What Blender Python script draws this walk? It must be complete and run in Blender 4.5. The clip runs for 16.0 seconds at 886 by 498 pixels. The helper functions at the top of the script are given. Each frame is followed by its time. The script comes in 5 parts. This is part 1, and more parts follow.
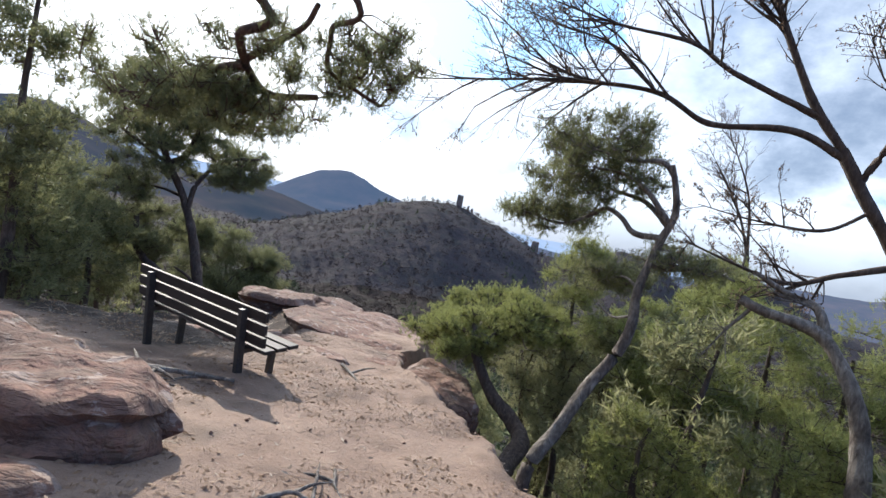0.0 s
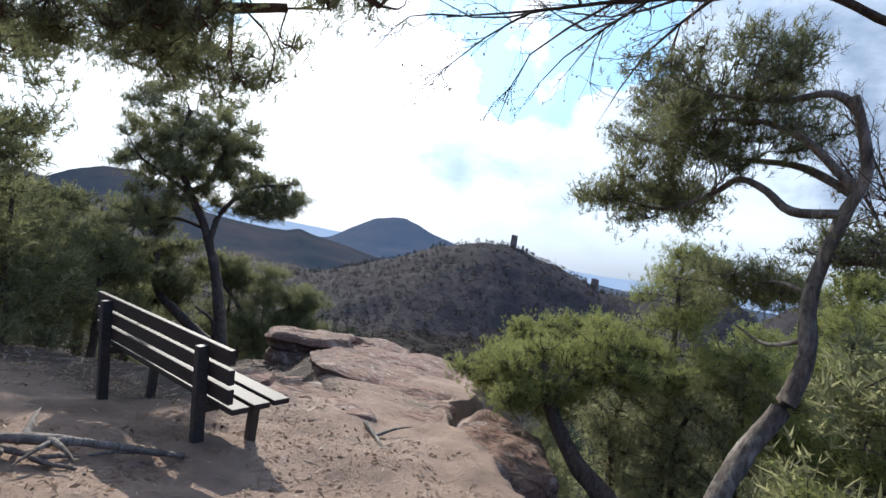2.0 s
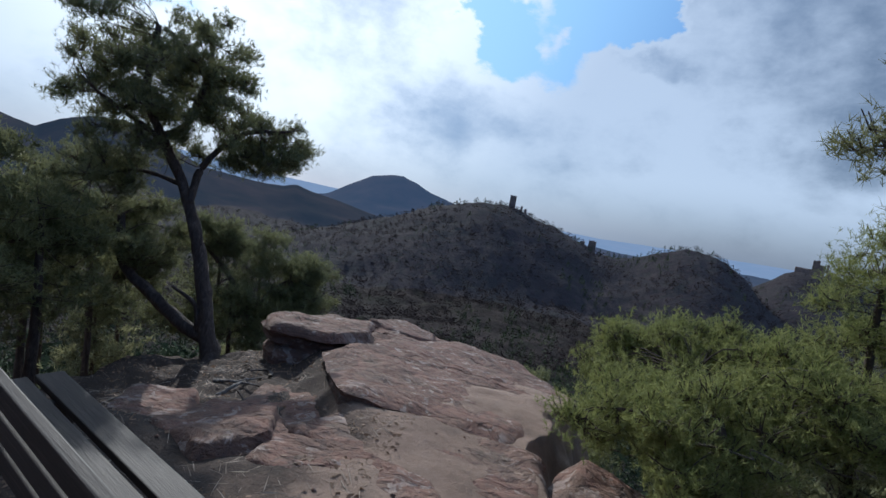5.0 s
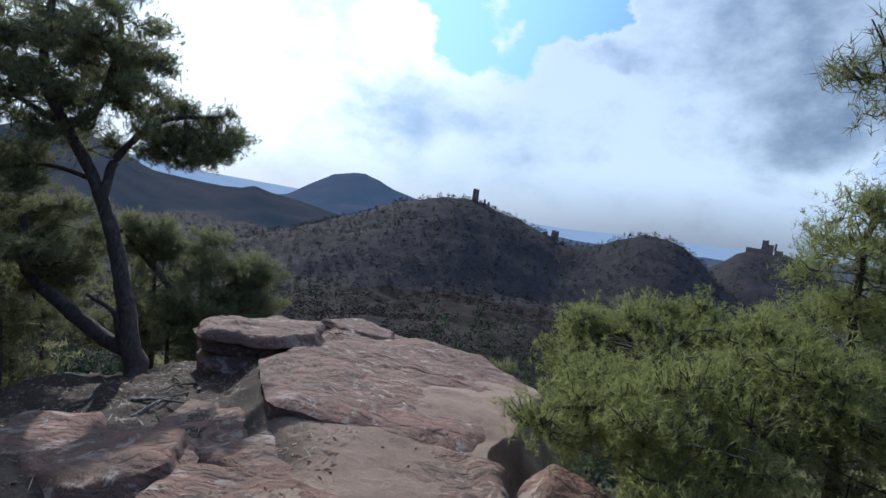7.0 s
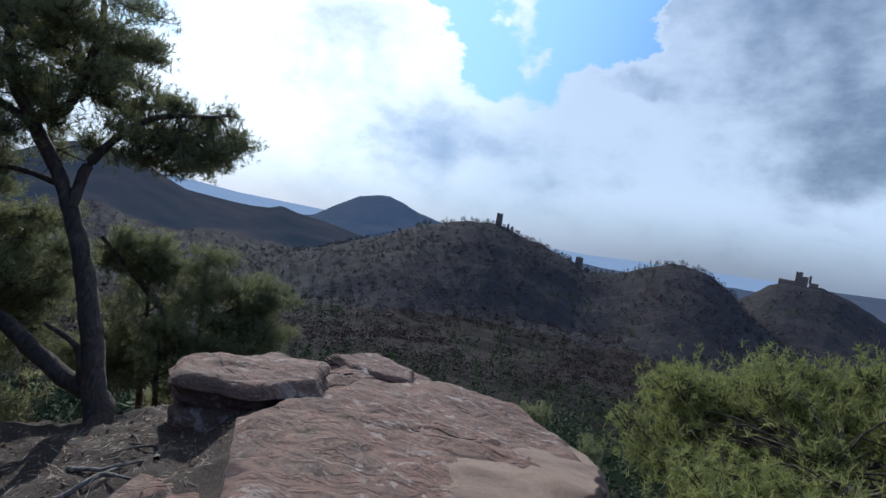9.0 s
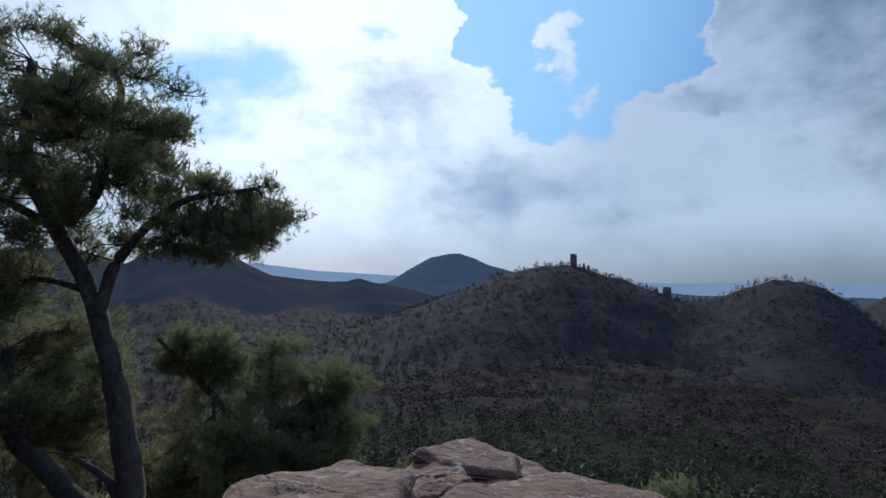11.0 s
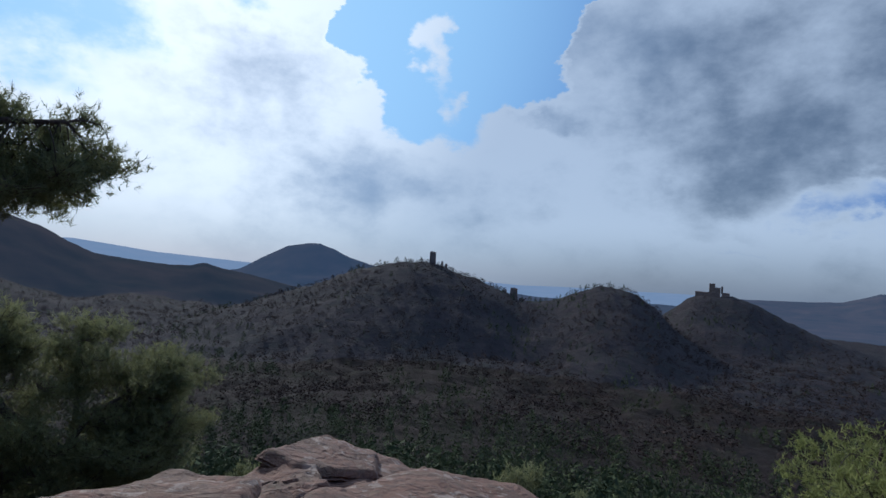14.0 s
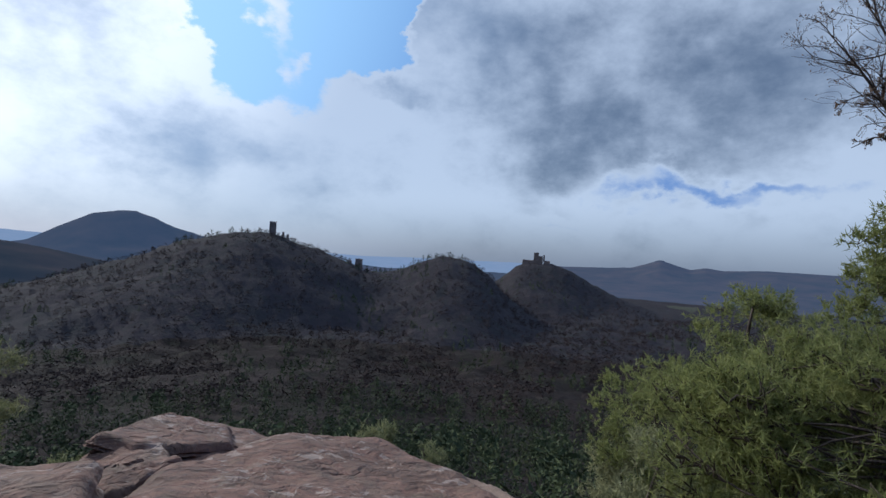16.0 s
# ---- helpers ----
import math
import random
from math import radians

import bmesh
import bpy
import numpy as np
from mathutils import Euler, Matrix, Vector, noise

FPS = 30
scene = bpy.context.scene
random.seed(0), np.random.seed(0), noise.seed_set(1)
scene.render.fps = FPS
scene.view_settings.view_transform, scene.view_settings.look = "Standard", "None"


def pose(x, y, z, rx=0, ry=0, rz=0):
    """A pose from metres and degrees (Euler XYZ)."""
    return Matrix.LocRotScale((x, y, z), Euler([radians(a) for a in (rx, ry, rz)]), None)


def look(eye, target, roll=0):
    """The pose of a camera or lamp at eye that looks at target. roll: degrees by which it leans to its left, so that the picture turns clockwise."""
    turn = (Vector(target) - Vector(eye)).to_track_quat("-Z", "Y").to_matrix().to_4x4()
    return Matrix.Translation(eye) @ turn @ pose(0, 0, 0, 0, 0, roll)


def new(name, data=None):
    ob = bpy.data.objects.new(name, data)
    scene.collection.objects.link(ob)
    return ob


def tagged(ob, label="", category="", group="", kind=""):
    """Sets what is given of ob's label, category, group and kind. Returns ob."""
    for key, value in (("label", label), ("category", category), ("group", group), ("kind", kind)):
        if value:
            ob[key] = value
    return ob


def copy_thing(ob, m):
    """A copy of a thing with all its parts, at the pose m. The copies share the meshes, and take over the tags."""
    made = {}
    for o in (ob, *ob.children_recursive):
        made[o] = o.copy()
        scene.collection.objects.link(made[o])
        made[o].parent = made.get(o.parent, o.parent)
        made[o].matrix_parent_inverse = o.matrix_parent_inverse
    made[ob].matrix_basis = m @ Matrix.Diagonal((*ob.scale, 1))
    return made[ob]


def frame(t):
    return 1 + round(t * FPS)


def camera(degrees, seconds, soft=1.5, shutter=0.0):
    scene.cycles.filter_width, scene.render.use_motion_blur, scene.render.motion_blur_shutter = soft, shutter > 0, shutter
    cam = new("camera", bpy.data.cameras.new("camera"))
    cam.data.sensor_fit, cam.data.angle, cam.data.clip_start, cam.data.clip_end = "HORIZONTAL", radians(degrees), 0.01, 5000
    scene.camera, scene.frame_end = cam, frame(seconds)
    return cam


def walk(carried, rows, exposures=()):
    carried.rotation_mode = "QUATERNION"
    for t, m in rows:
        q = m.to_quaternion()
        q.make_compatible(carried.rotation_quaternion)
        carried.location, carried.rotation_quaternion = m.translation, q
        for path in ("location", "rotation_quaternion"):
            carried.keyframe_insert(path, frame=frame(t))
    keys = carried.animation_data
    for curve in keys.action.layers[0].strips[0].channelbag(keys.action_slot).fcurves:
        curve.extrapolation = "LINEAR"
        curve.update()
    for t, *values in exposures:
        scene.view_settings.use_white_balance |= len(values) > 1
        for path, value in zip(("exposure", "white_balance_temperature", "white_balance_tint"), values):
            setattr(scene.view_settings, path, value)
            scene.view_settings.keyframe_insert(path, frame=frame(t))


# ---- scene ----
cam = camera(84, 16.0)
PATH = [
    (0, (0.847, -1.339, 1.922), (0.353, 8.622, 1.192), 11.69),
    (0.5, (0.956, -0.960, 1.859), (-0.423, 8.910, 1.043), 13.04),
    (1, (1.048, -0.603, 1.824), (0.107, 9.218, 0.194), 11.89),
    (1.5, (0.881, -0.151, 1.663), (0.068, 9.767, 0.678), 6.59),
    (2, (0.839, 0.316, 1.511), (-0.903, 10.163, 1.433), 8.80),
    (2.5, (0.574, 0.975, 1.511), (-1.668, 10.709, 1.037), 6.94),
    (3, (0.192, 1.459, 1.453), (-2.365, 11.126, 1.281), 6.61),
    (3.5, (-0.075, 2.010, 1.246), (-3.532, 11.347, 2.174), 3.01),
    (4, (-0.169, 2.251, 1.337), (-3.459, 11.694, 1.237), 2.73),
    (4.5, (-0.275, 2.206, 1.527), (-2.058, 12.009, 0.674), 10.17),
    (7, (-0.136, 2.804, 1.402), (-0.987, 12.730, 0.532), 7.74),
    (7.5, (-0.261, 3.101, 1.436), (-1.348, 13.039, 1.185), 12.54),
    (8, (-0.300, 3.387, 1.431), (-1.918, 13.239, 0.863), 12.67),
    (8.5, (-0.233, 3.723, 1.328), (-1.966, 13.571, 1.184), 6.22),
    (9, (-0.377, 4.052, 1.335), (-1.748, 13.946, 0.867), 8.90),
    (11.5, (-0.758, 5.526, 1.333), (-4.105, 14.912, 2.172), -1.72),
    (12, (-0.860, 5.717, 1.258), (-4.919, 14.806, 2.207), -0.16),
    (12.5, (-0.990, 5.807, 1.281), (-3.771, 15.387, 1.990), 1.81),
    (13, (-0.936, 5.867, 1.259), (-2.897, 15.660, 1.754), 3.30),
    (13.5, (-0.869, 5.807, 1.238), (-2.134, 15.717, 1.669), 3.06),
    (14, (-0.944, 5.778, 1.195), (-1.086, 15.765, 1.690), 4.02),
    (14.5, (-1.034, 5.795, 1.150), (-0.100, 15.744, 1.525), 4.33),
    (15, (-1.072, 5.769, 1.117), (0.867, 15.576, 1.341), 3.76),
    (15.5, (-1.101, 5.751, 1.101), (1.324, 15.452, 1.215), 3.70),
    (16, (-1.143, 5.704, 1.081), (1.827, 15.252, 1.195), 3.61),
]
EXPOSURES = [(0, 0.88, 6370, 10), (2, 0.66, 6220, 9), (3, 0.08, 5970, 8), (4, -0.28, 5770, 7), (4.5, -0.3, 5720, 7), (7, 0.12, 5670, 7), (9, -0.06, 5670, 7), (12, -0.5, 5620, 7), (14, -0.5, 5620, 7), (16, -0.3, 5770, 9)]
walk(cam, [(t, look(eye, target, roll)) for t, eye, target, roll in PATH], EXPOSURES)

# ---------------------------------------------------------------- light
SUN_AZ, SUN_EL = radians(-32), radians(29)      # from +y towards +x
SUN_DIR = Vector((math.sin(SUN_AZ) * math.cos(SUN_EL), math.cos(SUN_AZ) * math.cos(SUN_EL), math.sin(SUN_EL)))
sun = new("sun", bpy.data.lights.new("sun", "SUN"))
sun.data.energy, sun.data.angle, sun.data.color = 4.3, radians(0.53), (1.0, 0.93, 0.83)
sun.matrix_world = look(SUN_DIR * 40, (0, 0, 0))


class Tree:
    """Short-hand for node trees."""

    def __init__(self, nt):
        self.nt = nt
        nt.nodes.clear()

    def n(self, kind, **ins):
        nd = self.nt.nodes.new(kind)
        for k, v in ins.items():
            key = int(k[1:]) if k[0] == "i" and k[1:].isdigit() else k.replace("_", " ")
            self.put(nd.inputs[key], v)
        return nd

    def put(self, sock, v):
        if hasattr(v, "links") and hasattr(v, "is_output"):
            self.nt.links.new(v, sock)
        else:
            sock.default_value = v

    def m(self, op, a, b=0.0, c=0.0, clamp=False):
        nd = self.nt.nodes.new("ShaderNodeMath")
        nd.operation, nd.use_clamp = op, clamp
        for s, v in zip(nd.inputs, (a, b, c)):
            self.put(s, v)
        return nd.outputs[0]

    def ramp(self, v, *stops):
        nd = self.nt.nodes.new("ShaderNodeValToRGB")
        el = nd.color_ramp.elements
        while len(el) < len(stops):
            el.new(0.5)
        for e, (p, c) in zip(el, stops):
            e.position, e.color = p, (*c, 1) if len(c) == 3 else c
        self.put(nd.inputs[0], v)
        return nd.outputs[0]

    def smooth(self, v, a, b, lo=0.0, hi=1.0):
        nd = self.nt.nodes.new("ShaderNodeMapRange")
        nd.interpolation_type = "SMOOTHSTEP"
        for s, x in zip(nd.inputs, (v, a, b, lo, hi)):
            self.put(s, x)
        return nd.outputs[0]

    def mix(self, f, a, b, kind="MIX"):
        nd = self.nt.nodes.new("ShaderNodeMix")
        nd.data_type, nd.blend_type = "RGBA", kind
        self.put(nd.inputs[0], f), self.put(nd.inputs[6], a), self.put(nd.inputs[7], b)
        return nd.outputs[2]

    def noise(self, vec, scale, detail=4.0, rough=0.55, dist=0.0):
        nd = self.n("ShaderNodeTexNoise", Scale=scale, Detail=detail, Roughness=rough, Distortion=dist)
        if vec is not None:
            self.put(nd.inputs["Vector"], vec)
        return nd.outputs[0]


def C(r, g, b):
    return (r, g, b, 1.0)


def make_world():
    w = bpy.data.worlds.new("sky")
    scene.world = w
    w.use_nodes = True
    T = Tree(w.node_tree)
    sky = T.n("ShaderNodeTexSky")
    sky.sky_type, sky.sun_disc = "NISHITA", False
    sky.sun_elevation, sky.sun_rotation = SUN_EL, SUN_AZ
    sky.dust_density, sky.air_density, sky.ozone_density = 0.7, 1.0, 1.4
    co = T.n("ShaderNodeTexCoord").outputs["Generated"]
    sep = T.n("ShaderNodeSeparateXYZ", Vector=co).outputs
    az = T.m("ARCTAN2", sep[0], sep[1])
    el = T.m("ARCSINE", T.m("MAXIMUM", T.m("MINIMUM", sep[2], 1.0), -1.0))
    stretch = T.n("ShaderNodeCombineXYZ", X=sep[0], Y=sep[1], Z=T.m("MULTIPLY", sep[2], 1.5)).outputs[0]
    warp = T.m("SUBTRACT", T.noise(stretch, 2.6, 6, 0.6), 0.5)
    fine = T.m("SUBTRACT", T.noise(stretch, 7.0, 8, 0.62), 0.5)

    w1 = T.noise(T.n("ShaderNodeVectorMath", i0=stretch, i1=(3.1, 1.7, 5.2)).outputs[0], 5.0, 8, 0.55)
    w2 = T.noise(T.n("ShaderNodeVectorMath", i0=stretch, i1=(7.4, 4.2, 0.3)).outputs[0], 5.0, 8, 0.55)
    az_w = T.m("ADD", az, T.m("MULTIPLY", T.m("SUBTRACT", w1, 0.5), 0.42))
    el_w = T.m("ADD", el, T.m("MULTIPLY", T.m("SUBTRACT", w2, 0.5), 0.30))

    def blob(a, e, ra, re):
        x = T.m("DIVIDE", T.m("SUBTRACT", az_w, radians(a)), radians(ra))
        y = T.m("DIVIDE", T.m("SUBTRACT", el_w, radians(e)), radians(re))
        d = T.m("SQRT", T.m("ADD", T.m("MULTIPLY", x, x), T.m("MULTIPLY", y, y)))
        return T.smooth(d, 0.0, 1.6, 1.0, 0.0)

    cover = T.m("ADD", T.m("MULTIPLY", warp, 0.9), T.m("ADD", T.m("MULTIPLY", fine, 0.60), 0.36))
    for a, e, ra, re, k in ((-44, 21, 9, 7, -0.45), (-27, 25, 5, 2.5, -0.3), (-30, 38, 12, 6, -0.5), (44, 8.4, 12, 1.6, -0.42), (30, 5.0, 8, 1.0, -0.25),
                            (30, 19, 13, 9, 0.45), (54, 24, 18, 13, 0.35), (-4.2, 23.5, 3.0, 3.2, 0.80), (-0.5, 19.5, 2.8, 2.4, 0.75), (9, 16.5, 6, 1.6, 0.5), (-10, 11, 14, 5, 0.3), (-24, 19, 8, 5, 0.25)):
        cover = T.m("ADD", cover, T.m("MULTIPLY", blob(a, e, ra, re), k))
    # the blue wedge between the two cloud banks
    off = T.m("ADD", az_w, radians(0.5))
    side = T.m("DIVIDE", off, radians(14))
    side = T.m("MULTIPLY", side, side)
    half = T.m("MULTIPLY", T.m("MULTIPLY", side, side), radians(9))
    wedge = T.smooth(T.m("SUBTRACT", T.m("SUBTRACT", el_w, radians(15.5)), half), radians(-3), radians(4))
    cover = T.m("SUBTRACT", cover, T.m("MULTIPLY", wedge, 0.95))
    ahead = T.n("ShaderNodeVectorMath", i0=co, i1=(math.sin(SUN_AZ), math.cos(SUN_AZ), 0.0))
    ahead.operation = "DOT_PRODUCT"
    cover = T.m("SUBTRACT", cover, T.smooth(ahead.outputs["Value"], 0.0, -0.6, 0.0, 0.55))
    dense = T.smooth(cover, -0.10, 0.22)
    shade = T.noise(T.n("ShaderNodeVectorMath", i0=stretch, i1=(0.05, -0.05, 0.28)).outputs[0], 3.0, 5, 0.48)
    belly = T.m("ADD", T.m("MULTIPLY", blob(40, 14, 17, 6), 0.20), T.m("ADD", T.m("MULTIPLY", blob(-2, 8, 16, 4), 0.15), T.m("MULTIPLY", blob(54, 20, 12, 8), 0.22)))
    thick = T.smooth(T.m("ADD", T.m("MULTIPLY", T.m("SUBTRACT", cover, 0.36), 0.85), T.m("ADD", T.m("ADD", shade, T.m("MULTIPLY", fine, 0.40)), belly)), 0.42, 1.15)
    dot = T.n("ShaderNodeVectorMath", i0=co, i1=tuple(SUN_DIR))
    dot.operation = "DOT_PRODUCT"
    near = T.smooth(dot.outputs["Value"], 0.80, 0.995)
    near2 = T.smooth(dot.outputs["Value"], 0.50, 0.98)
    grey = T.mix(near2, C(0.150, 0.205, 0.305), C(0.36, 0.49, 0.70))
    white = T.mix(near, C(0.68, 0.77, 0.91), C(1.40, 1.45, 1.5))
    cloud = T.mix(thick, white, grey)
    azure = T.mix(T.smooth(dot.outputs["Value"], 0.60, 0.97), C(0.16, 0.32, 0.70), C(0.54, 0.90, 1.28))
    veil = T.mix(dense, azure, cloud)
    low = T.smooth(el, radians(-1), radians(7), 1.0, 0.0)
    pale = T.mix(near2, C(0.130, 0.180, 0.270), C(0.50, 0.63, 0.82))
    veil = T.mix(T.m("MULTIPLY", low, 0.75), veil, pale)
    b1 = T.n("ShaderNodeBackground", Color=sky.outputs[0], Strength=0.11)
    b2 = T.n("ShaderNodeBackground", Color=veil, Strength=1.0)
    mask = T.smooth(el, radians(-6), radians(-1), 0.3, 0.88)
    mx = T.n("ShaderNodeMixShader", i0=mask, i1=b1.outputs[0], i2=b2.outputs[0])
    T.n("ShaderNodeOutputWorld", Surface=mx.outputs[0])


make_world()


# ---------------------------------------------------------------- materials
def material(name, build):
    mt = bpy.data.materials.new(name)
    mt.use_nodes = True
    T = Tree(mt.node_tree)
    bs = T.n("ShaderNodeBsdfPrincipled")
    out = T.n("ShaderNodeOutputMaterial", Surface=bs.outputs[0])
    build(T, bs, out)
    return mt


def bump(T, bs, h, strength, dist):
    b = T.n("ShaderNodeBump", Strength=strength, Distance=dist, Height=h)
    T.put(bs.inputs["Normal"], b.outputs[0])


def world_pos(T):
    return T.n("ShaderNodeNewGeometry").outputs["Position"]


def rock_colour(T, p):
    big = T.noise(p, 1.1, 5, 0.6, 0.6)
    fine = T.noise(p, 14, 8, 0.68)
    col = T.ramp(big, (0.28, (0.104, 0.056, 0.037)), (0.42, (0.148, 0.082, 0.054)), (0.50, (0.202, 0.100, 0.068)), (0.60, (0.180, 0.111, 0.077)), (0.75, (0.112, 0.080, 0.055)))
    col = T.mix(T.smooth(fine, 0.44, 0.64, 0.0, 0.7), col, C(0.068, 0.044, 0.035))
    lich = T.m("MULTIPLY", T.smooth(T.noise(p, 5.5, 6, 0.66, 0.5), 0.555, 0.59), T.smooth(T.noise(p, 1.7, 2, 0.5), 0.40, 0.55))
    col = T.mix(T.m("MULTIPLY", lich, 0.75), col, C(0.360, 0.290, 0.245))
    moss = T.m("MULTIPLY", T.smooth(T.noise(p, 12, 5, 0.7), 0.50, 0.60), T.smooth(T.noise(p, 2.6, 3, 0.5), 0.54, 0.62))
    col = T.mix(T.m("MULTIPLY", moss, 0.45), col, C(0.108, 0.090, 0.054))
    dark = T.smooth(T.noise(p, 2.3, 6, 0.65, 0.8), 0.55, 0.70, 0.0, 0.6)
    return T.mix(dark, col, C(0.076, 0.055, 0.046)), fine, big


def m_rock(T, bs, out):
    p = world_pos(T)
    col, fine, big = rock_colour(T, p)
    st = T.n("ShaderNodeMapping", Vector=p, Scale=(0.6, 0.6, 14.0))
    strata = T.noise(st.outputs[0], 1.6, 5, 0.6, 0.4)
    facing = T.n("ShaderNodeSeparateXYZ", Vector=T.n("ShaderNodeNewGeometry").outputs["Normal"]).outputs[2]
    steep = T.smooth(T.m("ABSOLUTE", facing), 0.60, 0.93, 1.0, 0.12)
    strata = T.m("ADD", T.m("MULTIPLY", T.m("SUBTRACT", strata, 0.5), steep), 0.5)
    col = T.mix(T.smooth(strata, 0.35, 0.62, 0.45, 0.0), col, C(0.17, 0.10, 0.08))
    T.put(bs.inputs["Base Color"], col)
    bs.inputs["Roughness"].default_value = 0.9
    crack = T.n("ShaderNodeTexVoronoi", Vector=T.mix(0.30, p, T.n("ShaderNodeTexNoise", Vector=p, Scale=2.5, Detail=6.0).outputs[1]), Scale=0.75)
    crack.feature = "DISTANCE_TO_EDGE"
    line = T.smooth(crack.outputs["Distance"], 0.0, 0.012, 1.0, 0.0)
    line = T.m("MULTIPLY", line, T.smooth(T.noise(p, 1.3, 3, 0.5), 0.50, 0.58))
    col = T.mix(T.m("MULTIPLY", line, 0.3), col, C(0.04, 0.03, 0.025))
    T.put(bs.inputs["Base Color"], col)
    h = T.m("ADD", T.m("SUBTRACT", T.m("MULTIPLY", fine, 0.6), T.m("MULTIPLY", line, 0.5)), T.m("ADD", T.m("MULTIPLY", strata, 0.6), T.m("MULTIPLY", T.noise(p, 45, 5, 0.7), 0.25)))
    st2 = T.n("ShaderNodeMapping", Vector=p, Scale=(0.9, 1.3, 1.3))
    dents = T.noise(st2.outputs[0], 3.6, 5, 0.6, 0.7)
    h = T.m("ADD", h, T.m("MULTIPLY", T.smooth(dents, 0.34, 0.60), 0.75))
    bump(T, bs, h, 1.0, 0.04)


def m_dirt(T, bs, out):
    p = world_pos(T)
    rock, fine, big = rock_colour(T, p)
    n1 = T.noise(p, 1.6, 6, 0.6)
    n2 = T.noise(p, 26, 6, 0.7)
    n3 = T.noise(p, 110, 4, 0.7)
    sand = T.ramp(n1, (0.30, (0.14, 0.093, 0.068)), (0.44, (0.22, 0.145, 0.105)), (0.57, (0.29, 0.20, 0.147)), (0.72, (0.19, 0.135, 0.10)))
    sand = T.mix(T.smooth(n2, 0.52, 0.72, 0.0, 0.7), sand, C(0.21, 0.145, 0.10))
    sand = T.mix(T.smooth(n3, 0.55, 0.7, 0.0, 0.5), sand, C(0.38, 0.30, 0.23))
    y = T.n("ShaderNodeSeparateXYZ", Vector=p).outputs
    # needle litter, with tree shade painted in, under the pines, beside and beyond the bench
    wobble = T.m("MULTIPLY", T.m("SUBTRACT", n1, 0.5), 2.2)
    litter_shade = T.m("MULTIPLY", T.smooth(T.m("ADD", y[0], wobble), -0.9, -1.9), T.smooth(T.m("ADD", y[1], wobble), 3.6, 4.6))
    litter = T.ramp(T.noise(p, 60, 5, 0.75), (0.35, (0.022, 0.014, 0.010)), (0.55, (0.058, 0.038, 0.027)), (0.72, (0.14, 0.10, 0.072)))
    col = T.mix(litter_shade, sand, litter)
    dist = T.n("ShaderNodeVectorMath", i0=p, i1=(-0.8, 5.0, 0.0))
    dist.operation = "DISTANCE"
    moss = T.smooth(T.noise(p, 0.9, 5, 0.6), 0.55, 0.66, 0.0, 0.8)
    leafy = T.ramp(T.noise(p, 40, 5, 0.75), (0.35, (0.05, 0.032, 0.022)), (0.55, (0.12, 0.08, 0.055)), (0.72, (0.22, 0.16, 0.11)))
    wild = T.mix(moss, leafy, C(0.09, 0.10, 0.04))
    col = T.mix(T.smooth(T.m("ADD", y[2], T.m("MULTIPLY", T.m("SUBTRACT", n1, 0.5), 0.8)), -1.3, -2.2), col, wild)
    T.put(bs.inputs["Base Color"], col)
    bs.inputs["Roughness"].default_value = 0.95
    h = T.m("ADD", T.m("MULTIPLY", n2, 0.6), T.m("ADD", T.m("MULTIPLY", n3, 0.25), T.m("MULTIPLY", n1, 0.5)))
    bump(T, bs, h, 1.0, 0.045)


def m_woods(T, bs, out, glow=0.0):
    p = world_pos(T)
    n1 = T.noise(p, 0.012, 5, 0.6)
    n2 = T.noise(p, 0.11, 6, 0.7)
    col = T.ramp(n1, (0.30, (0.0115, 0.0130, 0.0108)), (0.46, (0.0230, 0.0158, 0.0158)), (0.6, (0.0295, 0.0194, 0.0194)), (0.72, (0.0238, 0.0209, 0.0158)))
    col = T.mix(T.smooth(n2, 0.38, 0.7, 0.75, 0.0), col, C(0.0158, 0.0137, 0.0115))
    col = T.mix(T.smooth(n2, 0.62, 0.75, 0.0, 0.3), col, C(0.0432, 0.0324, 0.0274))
    d = T.n("ShaderNodeVectorMath", i0=p, i1=(0.0, 6.0, 0.0))
    d.operation = "DISTANCE"
    fields = T.m("MULTIPLY", T.smooth(T.noise(p, 0.006, 3, 0.5), 0.60, 0.64), T.smooth(d.outputs["Value"], 1150, 1400))
    col = T.mix(T.m("MULTIPLY", fields, 0.8), col, C(0.0612, 0.0648, 0.0360))
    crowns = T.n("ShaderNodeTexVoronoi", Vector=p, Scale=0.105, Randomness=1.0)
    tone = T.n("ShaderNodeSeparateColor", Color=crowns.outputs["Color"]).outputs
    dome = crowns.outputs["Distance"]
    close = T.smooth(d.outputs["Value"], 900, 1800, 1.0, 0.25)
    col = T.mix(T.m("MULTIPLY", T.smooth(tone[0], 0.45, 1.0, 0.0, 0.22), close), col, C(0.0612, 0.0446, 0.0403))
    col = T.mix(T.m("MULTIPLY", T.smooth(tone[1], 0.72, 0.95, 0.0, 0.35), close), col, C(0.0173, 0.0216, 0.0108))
    # shade between the crowns painted in: colour darkens at the cell edges
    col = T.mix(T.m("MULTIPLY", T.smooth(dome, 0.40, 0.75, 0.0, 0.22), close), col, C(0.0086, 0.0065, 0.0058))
    T.put(bs.inputs["Base Color"], col)
    bs.inputs["Roughness"].default_value = 1.0
    bs.inputs["Specular IOR Level"].default_value = 0.1
    # faint blue emission stands in for air haze over the farther woods
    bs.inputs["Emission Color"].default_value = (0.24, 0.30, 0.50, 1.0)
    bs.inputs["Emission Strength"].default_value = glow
    bump(T, bs, n2, 1.0, 3.0)


